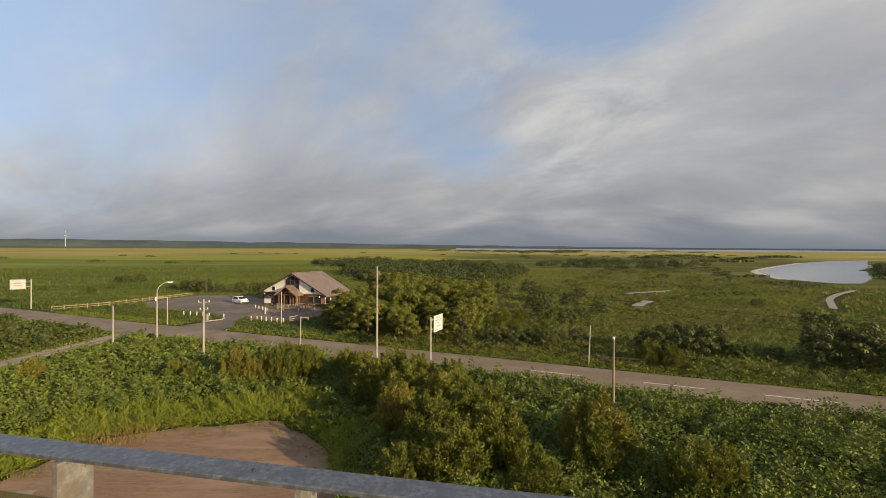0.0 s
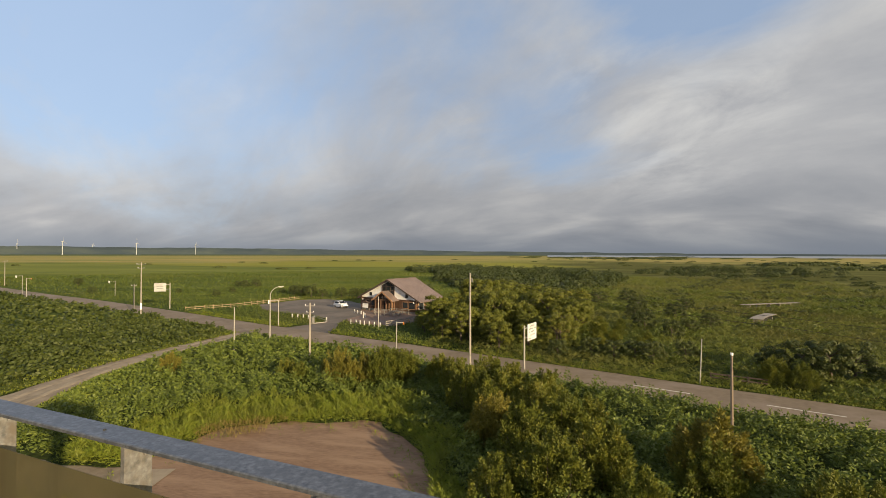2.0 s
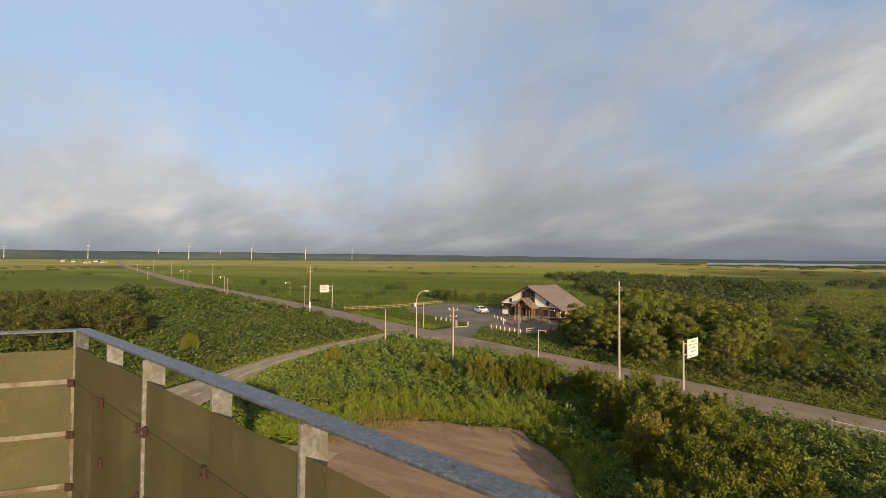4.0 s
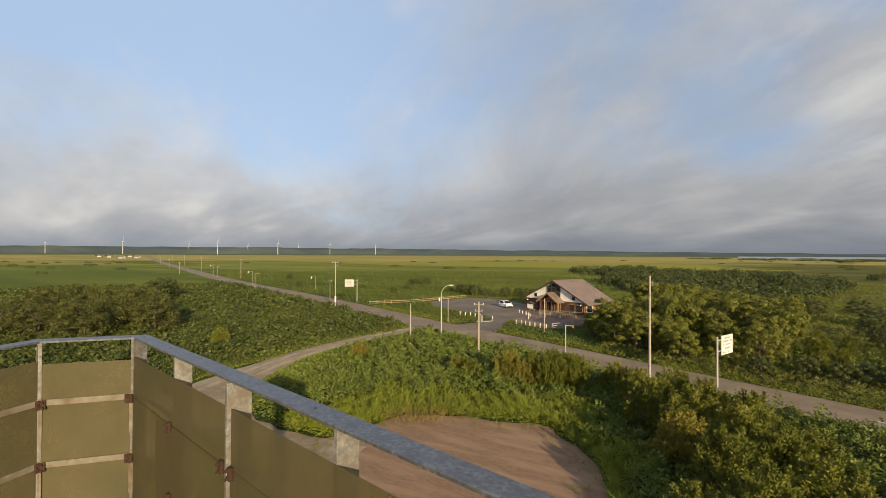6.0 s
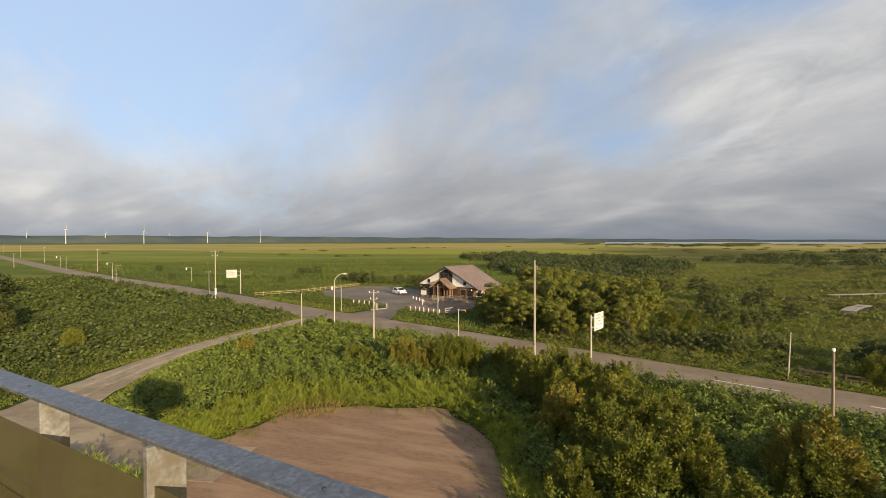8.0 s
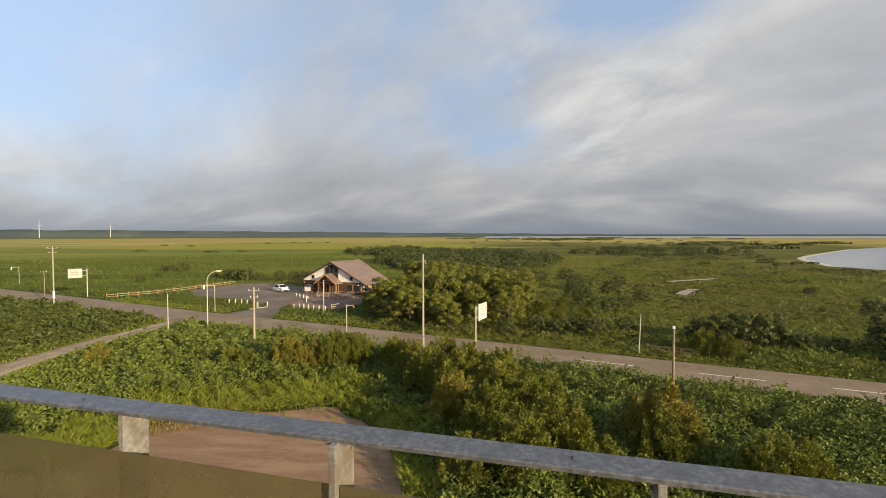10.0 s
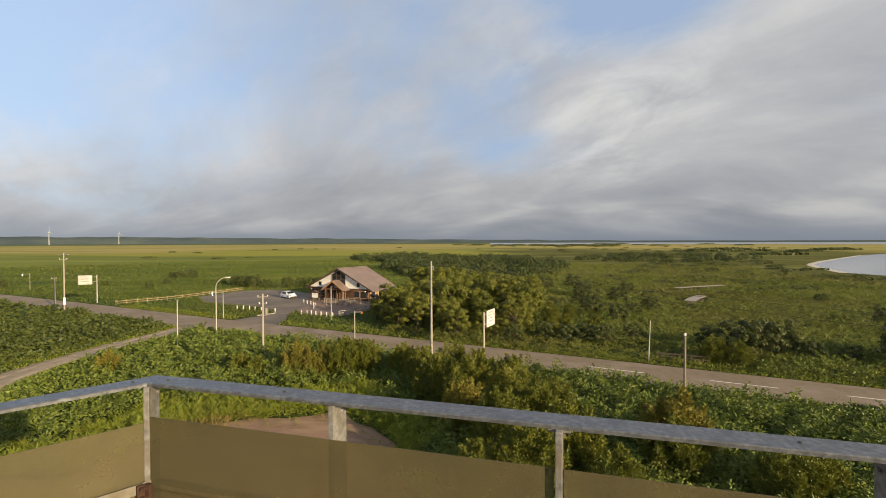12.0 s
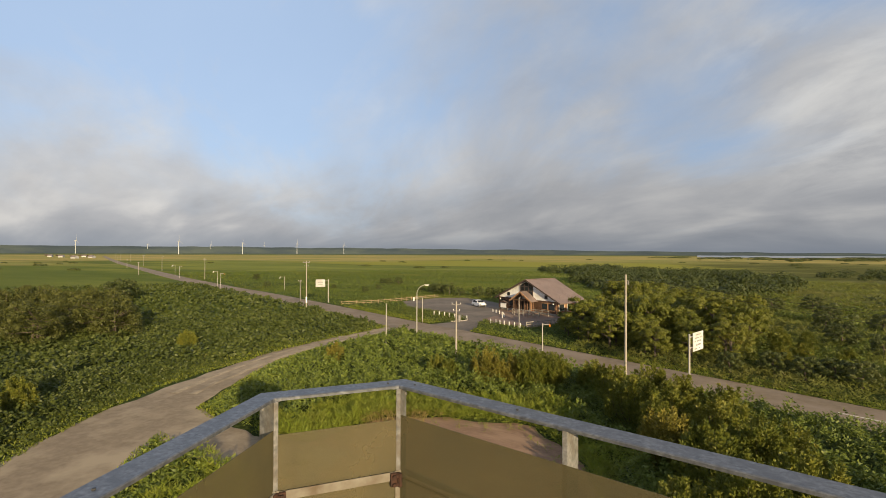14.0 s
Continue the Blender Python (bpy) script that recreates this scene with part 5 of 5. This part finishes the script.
def weeds(name, mat, label, where, rings, h0, up=0.25, narrow=0.55, floor=0.25, spread=1.0, stem=1, reach=0.0):
    """Leaves over an area; with stem > 1, that many to a stalk, standing out from it within reach."""
    out = []
    for d0, d1, dens, ln in rings:
        x, y = scatter(d0, d1, dens / stem)
        k = where(x, y)
        x, y = x[k], y[k]
        h = h0 * (0.78 + 0.38 * bumps(x, y, 0.45, 1.0) + 0.34 * bumps(x, y, 1.9, 2.0))
        edge = np.clip((line_dist(ROAD, x, y) - 3.6) / 1.6, 0.35, 1)
        edge *= np.clip((line_dist(side_s, x, y) - 2.05 - 1.75 * np.clip((39 - y) / 12, 0, 1)) / 3.6, 0.15, 1)
        if stem > 1:
            h = np.maximum(h, 0.25) * RNG.uniform(0.72, 1.25, len(x))
            x, y, h, edge = (np.repeat(q, stem) for q in (x, y, h, edge))
            f = RNG.uniform(0, 1, len(x)) ** 0.6
            a = RNG.uniform(0, 2 * np.pi, len(x))
            r = reach * (1.15 - f * f) * np.sqrt(RNG.uniform(0.05, 1, len(x)))
            w = np.stack([np.cos(a), np.sin(a), up * 2.2 * f - 0.35], 1)
            p = np.stack([x + np.cos(a) * r, y + np.sin(a) * r, h * edge * (floor + (1 - floor) * f)], 1)
            out.append(plume_leaves(p, w, ln, ln * narrow, 0.3))
            continue
        z = np.maximum(h, 0.15) * edge * (floor + (1 - floor) * np.sqrt(RNG.uniform(0, 1, len(x))))
        out.append(leaf_quads(np.stack([x, y, z], 1), ln, ln * narrow, up, spread))
    return quads(name, np.concatenate(out), mat, label, "vegetation")


def lot_dist(x, y):
    return line_dist(LOT + LOT[:1], x, y)


def is_near_field(x, y):
    return open_ground(x, y) & (y < road_y(x)) & (x > side_x(y))


def is_grass_rim(x, y):
    b = lot_dist(x, y) + 1.3 * bumps(x, y, 0.6, 4.0)
    return is_near_field(x, y) & (b < np.where(x < -9, 5.0, 2.2)) & (x < -3)


weeds("weed_field", L_WEED, "dense green knotweed and weeds between tower and road",
      lambda x, y: is_near_field(x, y) & ~is_grass_rim(x, y),
      [(12, 30, 230, 0.21), (30, 48, 130, 0.25), (48, 75, 56, 0.34)], 1.35, 0.50, 0.42, 0.30, 1.4, 16, 0.26)
weeds("tall_grass", L_GRASS, "bright yellow-green tall grass round the bare lot", is_grass_rim,
      [(12, 30, 230, 0.36), (30, 48, 220, 0.40)], 0.85, 0.75, 0.12, 0.0, 1.0, 14, 0.12)
weeds("butterbur_field", L_BUTTER, "broad-leaved green weeds west of the side road",
      lambda x, y: open_ground(x, y) & (y < road_y(x)) & (x < side_x(y)),
      [(30, 60, 105, 0.25), (60, 100, 30, 0.42), (100, 200, 4, 0.75)], 1.15, 0.42, 0.60, 0.2, 1.3, 9, 0.30)


weeds("rim_turf", L_GRASS, "short trampled turf at the rim of the bare lot",
      lambda x, y: is_near_field(x, y) & (lot_dist(x, y) < 1.5 + 0.6 * bumps(x, y, 1.1, 3.0)), [(8, 45, 130, 0.22)], 0.24, 0.6, 0.16, 0.0)
weeds("lot_tufts", L_GRASS, "sparse grass tufts creeping into the bare lot",
      lambda x, y: inside(LOT, x, y) & (lot_dist(x, y) < 1.6 + 0.9 * bumps(x, y, 1.4, 6.0)) & (bumps(x, y, 2.6, 8.0) > 0.1), [(12, 45, 60, 0.22)], 0.14, 0.6, 0.16)


weeds("dry_grass", L_DRY, "dry straw-coloured grass at the corner of the bare lot",
      lambda x, y: (np.hypot((x + 20.6) / 2.4, (y - 30.2) / 2.6) + 0.35 * bumps(x, y, 1.2, 7.0) < 1.0) & (line_dist(LANE, x, y) > 2.1), [(20, 45, 110, 0.34)], 0.42, 0.75, 0.11, 0.0)


def verge(x, y):
    r = line_dist(ROAD, x, y)
    s = line_dist(side_s, x, y)
    w = 1.8 + 1.9 * np.clip((39 - y) / 12, 0, 1)
    return open_ground(x, y, -0.5) & (((r < 6.0) & (x > -120)) | (s < w + 2.9))


weeds("verge_grass", L_GRASS, "short yellow-green grass along the road verges", verge, [(20, 60, 70, 0.26), (60, 110, 22, 0.40)], 0.34, 0.6, 0.22)


def beyond(x, y):
    return open_ground(x, y) & (y > road_y(x))


weeds("reed_meadow", L_REED, "olive-green reed and sedge meadow beyond the road",
      lambda x, y: beyond(x, y) & (x > -14), [(40, 90, 34, 0.46), (90, 150, 12, 0.62), (150, 260, 2.5, 0.9)], 0.75, 0.6, 0.15, 0.1, 1.0, 10, 0.28)
weeds("green_meadow", L_MEADOW, "smooth green sedge meadow round the car park",
      lambda x, y: beyond(x, y) & (x <= -14), [(60, 110, 15, 0.38), (110, 180, 4, 0.6), (180, 320, 0.7, 1.0)], 0.26, 0.5, 0.25)
weeds("meadow_weeds", L_MEADOW, "patches of taller green weeds beyond the road",
      lambda x, y: beyond(x, y) & (bumps(x, y, 0.13, 3.0) > 0.15) & (x > -8), [(40, 90, 22, 0.30), (90, 170, 7, 0.50)], 1.1, 0.50, 0.5, 0.2, 1.4, 12, 0.34)


def tree_proto(name, h, spread, leaves, mat, label, category, seed, leaf=0.22, blobs=9, low=0.3):
    """Tapered trunk, limbs out to the clumps, a domed crown of many small leaf clumps with gaps between them."""
    rng = np.random.default_rng(seed)
    t = thing(name, Matrix(), label, category)
    top = Vector((rng.uniform(-0.3, 0.3), rng.uniform(-0.3, 0.3), h * 0.62))
    part("trunk", tube(bmesh.new(), (0, 0, -0.1), top, 0.05 * h ** 0.8, 0.02 * h ** 0.8, 8), BARK, t)
    pts, outs = [], []
    n = leaves // (blobs * 3)
    for k in range(blobs * 3):
        f = (k + 0.5) / (blobs * 3)
        a = k * 2.399 + rng.uniform(-0.3, 0.3)
        zf = low + (0.90 - low) * f
        rad = spread * math.sqrt(max(0.04, 1.0 - ((zf - low * 0.9) / (1.0 - low * 0.9)) ** 2)) * rng.uniform(0.62, 1.0)
        c = np.array([math.cos(a) * rad, math.sin(a) * rad, h * zf * rng.uniform(0.92, 1.04)])
        s = spread * rng.uniform(0.20, 0.36)
        if k % 3 == 0:
            part("limb", tube(bmesh.new(), top * (0.35 + 0.6 * f), c, 0.016 * h ** 0.8, 0.006 * h ** 0.8, 6), BARK, t)
        d = rng.normal(size=(n, 3))
        d /= np.linalg.norm(d, axis=1)[:, None]
        d[:, 2] = np.where(d[:, 2] < -0.30, -d[:, 2], d[:, 2])
        lump = 0.85 + 0.25 * np.sin(d[:, 0] * 6 + k) * np.sin(d[:, 1] * 6 + 2 * k)
        r = s * lump * rng.uniform(0.6, 1.06, n) ** 0.5
        pts.append(c + d * r[:, None] * np.array([1, 1, 0.70]))
        outs.append(d)
    p = np.concatenate(pts)
    p[:, 2] = np.maximum(p[:, 2], 0.1)
    quads("crown", crown_leaves(p, np.concatenate(outs), leaf * 1.15, leaf * 0.85, 0.6)[:, (0, 1, 3)], mat, "", "", t)
    return t


def shrub_proto(name, h, spread, stems, per, mat, label, seed, leaf=0.18):
    """Many upright stems fanned from one base, each ending in a dense tuft of narrow leaves."""
    rng = np.random.default_rng(seed)
    t = thing(name, Matrix(), label, "shrub")
    pts, outs = [], []
    for k in range(stems):
        a = rng.uniform(0, 2 * math.pi)
        o = spread * math.sqrt(rng.uniform(0.01, 1))
        ht = h * (1.0 - 0.50 * (o / spread) ** 2.2) * rng.uniform(0.70, 1.06)
        b = np.array([math.cos(a) * o * 0.25, math.sin(a) * o * 0.25, 0.0])
        e = np.array([math.cos(a) * o, math.sin(a) * o, ht])
        mid = (b + e) / 2 + np.array([math.cos(a), math.sin(a), 0]) * o * 0.22
        if k % 8 == 0:
            bm = bmesh.new()
            tube(bm, b, mid, 0.024, 0.017, 5)
            tube(bm, mid, e, 0.017, 0.005, 5)
            part("stem", bm, BARK, t)
        # the tip is an upright plume of narrow leaves, the stalk below carries fewer
        n1 = int(per * 0.72)
        w = rng.uniform(0.75, 1.25)
        lean = np.array([math.cos(a) * o, math.sin(a) * o, 0]) / spread
        f = rng.uniform(0, 1, n1)
        g = rng.normal(size=(n1, 3)) * np.array([1, 1, 0.35])
        pts.append(e + (f - 0.85)[:, None] * (np.array([0, 0, 0.78 * w]) + lean * 0.3) + g * (0.145 * w * (1.1 - f))[:, None])
        outs.append(g * 0.45 + lean * 0.5 + np.array([0, 0, 0.9]))
        f = rng.uniform(0.2, 0.85, per - n1)
        q = ((1 - f) ** 2)[:, None] * b + (2 * f * (1 - f))[:, None] * mid + (f ** 2)[:, None] * e
        g = rng.normal(size=(per - n1, 3))
        pts.append(q + g * np.array([0.14, 0.14, 0.15]))
        outs.append(g * 0.6 + np.array([0, 0, 0.3]))
    p = np.concatenate(pts)
    p[:, 2] = np.maximum(p[:, 2], 0.05)
    quads("foliage", plume_leaves(p, np.concatenate(outs), leaf, leaf * 0.42, 0.35), mat, "", "", t)
    return t


TREES = [tree_proto("tree", 6.4, 2.9, 7200, L_TREE, "green alder tree with a broad clumped crown in the woods", "tree", s, blobs=b) for s, b in ((11, 10), (12, 12), (13, 9))]
COPSE = [tree_proto("tree", 6.2, 3.5, 5200, L_COPSE, "olive-green tree of a dense low copse", "tree", s, blobs=14, low=0.10) for s in (51, 52)]
RUST_TREE = tree_proto("tree", 5.6, 2.3, 3600, L_RUSSET, "alder tree with autumn-tinged orange-green leaves", "tree", 15, blobs=9)
DARKS = [tree_proto("scrub_tree", 4.2, 2.4, 4200, L_DARK, "dark green scrub tree in the marsh", "tree", s, blobs=9, low=0.2) for s in (21, 22)]
WILLOWS = [shrub_proto("willow_shrub", 3.6, 1.75, 66, 140, L_WILLOW, "yellow-green willow shrub amid the weeds", s) for s in (31, 32, 33)]
RUSSETS = [shrub_proto("russet_shrub", 3.2, 1.65, 60, 135, L_RUSSET, "brown-tinged willow shrub amid the weeds", s) for s in (41, 42)]
used = set()


def plant(proto, x, y, s=1.0, deg=None, sz=None):
    deg = random.uniform(0, 360) if deg is None else deg
    m = place(x, y, deg) @ Matrix.Diagonal((s, s, sz or s, 1))
    if proto.name not in used:
        used.add(proto.name)
        proto.matrix_basis = m
        return proto
    ob = copy_thing(proto, place(x, y, deg))
    ob.scale = (s, s, sz or s)
    return ob


# shrubs round the lot and in the near weeds
for x, y, s, k in ((-17.9, 41.2, 1.10, "r0"), (-13.6, 41.8, 1.05, "w0"), (-11.9, 42.3, 0.95, "w1"), (-15.6, 41.9, 0.9, "r1"), (-21.5, 40.6, 0.6, "w2"), (-23.5, 41.8, 0.62, "w0"),
                   (-35.8, 41.0, 0.75, "r1"), (-8.4, 42.6, 0.85, "w0"), (-6.2, 38.8, 1.0, "w1"), (-3.9, 39.2, 1.05, "w2"), (-4.8, 35.6, 1.05, "w0"),
                   (-1.6, 37.2, 1.05, "w1"), (1.0, 36.2, 1.0, "w2"), (-2.6, 33.4, 1.1, "w2"), (0.2, 32.0, 1.1, "w0"), (-2.6, 29.8, 1.1, "r0"), (1.8, 29.0, 1.1, "w1"),
                   (-0.4, 26.6, 1.1, "w2"), (3.2, 25.6, 1.05, "w0"), (0.8, 22.8, 1.1, "w1"), (3.4, 31.6, 0.9, "w0"), (4.6, 22.0, 0.8, "w2"), (-1.8, 22.6, 0.8, "w0"),
                   (9.0, 26.4, 1.28, "r1"), (10.0, 27.4, 0.9, "r0"), (8.4, 24.8, 0.9, "w1"), (12.4, 22.4, 0.88, "w0"), (14.0, 22.8, 0.75, "w2"),
                   (8.5, 63.5, 0.62, "w0"), (11.0, 66.5, 0.60, "w1"), (9.5, 69.5, 0.70, "w2"), (13.5, 63.0, 0.52, "w2"), (12.5, 72.0, 0.60, "w0"), (15.5, 68.0, 0.5, "w1"), (10.5, 77.0, 0.7, "w1"), (14.0, 79.0, 0.55, "w2"), (24.0, 47.6, 0.72, "w2"), (22.2, 48.8, 0.8, "w0"), (-57.5, 38.5, 0.7, "w0"), (-44.5, 14.0, 0.9, "w1"), (-46.5, 17.2, 0.8, "w2")):
    plant({"r": RUSSETS, "w": WILLOWS}[k[0]][int(k[1])], x, y, s)

# the wood beside the visitor house
random.seed(5)
WOOD = [(-15.0, 84), (-15.5, 74), (-11.5, 65), (-5, 60.5), (2, 59.5), (6, 64), (8, 74), (6, 88), (1, 104), (-8, 118), (-16, 118), (-13.5, 104)]
spots = []
for _ in range(4000):
    x, y = random.uniform(-19, 17), random.uniform(58, 118)
    if inside(WOOD, np.array([x]), np.array([y]))[0] and all((x - a) ** 2 + (y - b) ** 2 > 3.1 ** 2 for a, b in spots):
        spots.append((x, y))
for i, (x, y) in enumerate(spots):
    front = y < 66 and x > -6
    s = random.uniform(0.72, 1.14) * (0.75 if front else 1.0) * (0.78 if x < -9 and 76 < y < 100 else 1.0)
    plant(RUST_TREE if i % 17 == 3 else TREES[i % 3], x, y, s)
for x, y, s in ((-17.6, 74.5, 0.55), (-16.6, 71.6, 0.5), (-14.6, 68.8, 0.52), (-17.4, 77.6, 0.5), (-12.8, 66.4, 0.5)):
    plant(TREES[0], x, y, s)
# low scrub before the wood and across the marsh
for x, y, s in ((7.0, 58.6, 0.62), (9.4, 57.6, 0.6), (11.6, 57.2, 0.62), (13.4, 56.4, 0.65), (3.0, 57.6, 0.55), (17.5, 58.5, 0.6), (26.5, 52.6, 0.95), (28.8, 52.2, 1.0), (31.2, 52.8, 0.9),
                (24.6, 54.4, 0.7), (40.5, 48.0, 1.15), (42.6, 46.6, 1.15), (45.0, 46.8, 1.1), (43.0, 43.2, 0.7), (33.0, 50.6, 0.5), (36.0, 49.5, 0.45), (58, 72, 0.7), (60.5, 71.5, 0.6),
                (29, 84, 0.7), (27, 96, 0.8), (19, 92, 0.8), (22, 104, 0.9), (16, 118, 0.9), (34, 112, 0.7), (24, 124, 0.9), (8, 122, 1.0), (20, 73, 0.7), (24, 78, 0.6), (18, 81, 0.8), (66, 96, 0.5),
                (-52, 122, 0.75), (-49, 124, 0.7), (-46, 123, 0.7), (-43, 122, 0.75), (-40, 124, 0.7), (-66, 128, 0.6), (-72, 132, 0.6), (-69, 133, 0.6), (-75, 131, 0.45),
                (-132, 120, 0.55), (-62, 124, 0.85), (-65.5, 125, 0.8), (-69, 127, 0.75), (-58, 123, 0.6), (-96, 150, 0.8), (-101, 151, 0.7), (-105, 153, 0.6), (-88, 118, 0.5), (-92, 131, 0.45), (-36, 121, 0.9), (-33, 124, 0.9), (-29, 127, 1.0), (-171, 150, 0.7), (-175, 153, 0.6), (-106, 125, 0.4)):
    plant(DARKS[int(x * 7) % 2], x, y, s)
# the copse west of the side road
random.seed(8)
for k in range(26):
    a, d = radians(random.uniform(62, 78)), random.uniform(78, 113)
    plant(COPSE[k % 2], -math.sin(a) * d, math.cos(a) * d, random.uniform(0.85, 1.15))
for x, y, s in ((-119, 63, 1.0), (-123, 67, 1.05), (-127, 70, 0.9)):
    plant(DARKS[1], x, y, s * 1.4)


def clumps(name, centres, h, r, n, leaf, mat, label, long=1.0):
    """Far scrub: many lumpy crowns in one mesh."""
    out = []
    for cx, cy in centres:
        s = RNG.uniform(0.6, 1.25)
        d = RNG.normal(size=(n, 3))
        d /= np.linalg.norm(d, axis=1)[:, None]
        d[:, 2] = np.abs(d[:, 2])
        lump = 0.86 + 0.24 * np.sin(d[:, 0] * 5 + cx) * np.sin(d[:, 1] * 5 + cy)
        p = np.array([cx, cy, h * s * 0.12]) + d * np.array([r * s * long, r * s, h * s * 0.74]) * (lump * RNG.uniform(0.86, 1.04, n))[:, None]
        out.append(crown_leaves(p, d, leaf * 1.2, leaf, 0.7)[:, (0, 1, 3)])
    return quads(name, np.concatenate(out), mat, label, "scrub")


def fill(poly, spacing, seed):
    rng = np.random.default_rng(seed)
    xs, ys = zip(*poly)
    ar = (max(xs) - min(xs)) * (max(ys) - min(ys))
    n = int(ar / spacing ** 2)
    x, y = rng.uniform(min(xs), max(xs), n), rng.uniform(min(ys), max(ys), n)
    k = inside(poly, x, y)
    return np.stack([x[k], y[k]], 1)


far_wood = np.concatenate([fill([(-40, 200), (-12, 128), (8, 132), (26, 165), (46, 230), (40, 300), (0, 330), (-60, 300)], 8.0, 1),
                           fill([(85, 235), (170, 290), (210, 380), (120, 400), (60, 310)], 13.0, 2),
                           fill([(-95, 300), (-45, 260), (-20, 330), (-60, 420)], 10.0, 3)])
clumps("far_wood", far_wood, 5.0, 4.2, 300, 0.62, L_DARK, "dark scrub wood spreading over the marsh")
sp = fill([(20, 110), (60, 100), (130, 150), (170, 290), (60, 220)], 12.0, 4)
clumps("marsh_scrub", sp, 1.7, 2.0, 200, 0.42, L_DARK, "scattered dark scrub on the marsh", 1.9)
sp = np.concatenate([fill([(-500, 300), (-60, 180), (-20, 420), (-300, 900)], 120.0, 5), fill([(100, 420), (600, 800), (300, 1500), (-150, 900)], 95.0, 6),
                     fill([(-700, 330), (-420, 200), (-200, 90), (-330, 40), (-800, 100)], 55.0, 7)])
clumps("plain_bushes", sp, 1.8, 2.6, 200, 0.8, L_DARK, "scattered low bushes on the far plain", 2.2)
sp = np.concatenate([fill([(150, 900), (900, 1300), (700, 2000), (-200, 1700)], 150.0, 8), fill([(220, 300), (520, 700), (330, 720), (140, 420)], 70.0, 9)])
clumps("far_tree_belts", sp, 4.2, 12.0, 400, 2.2, L_DARK, "dark tree belts on the far plain", 2.8)
shore = fill([(176, 184), (200, 208), (242, 256), (300, 306), (360, 366), (330, 300), (260, 230), (200, 178)], 7.5, 10)
clumps("shore_wood", shore, 5.0, 4.2, 260, 0.8, L_DARK, "dark wood on the spit beside the lake", 1.2)
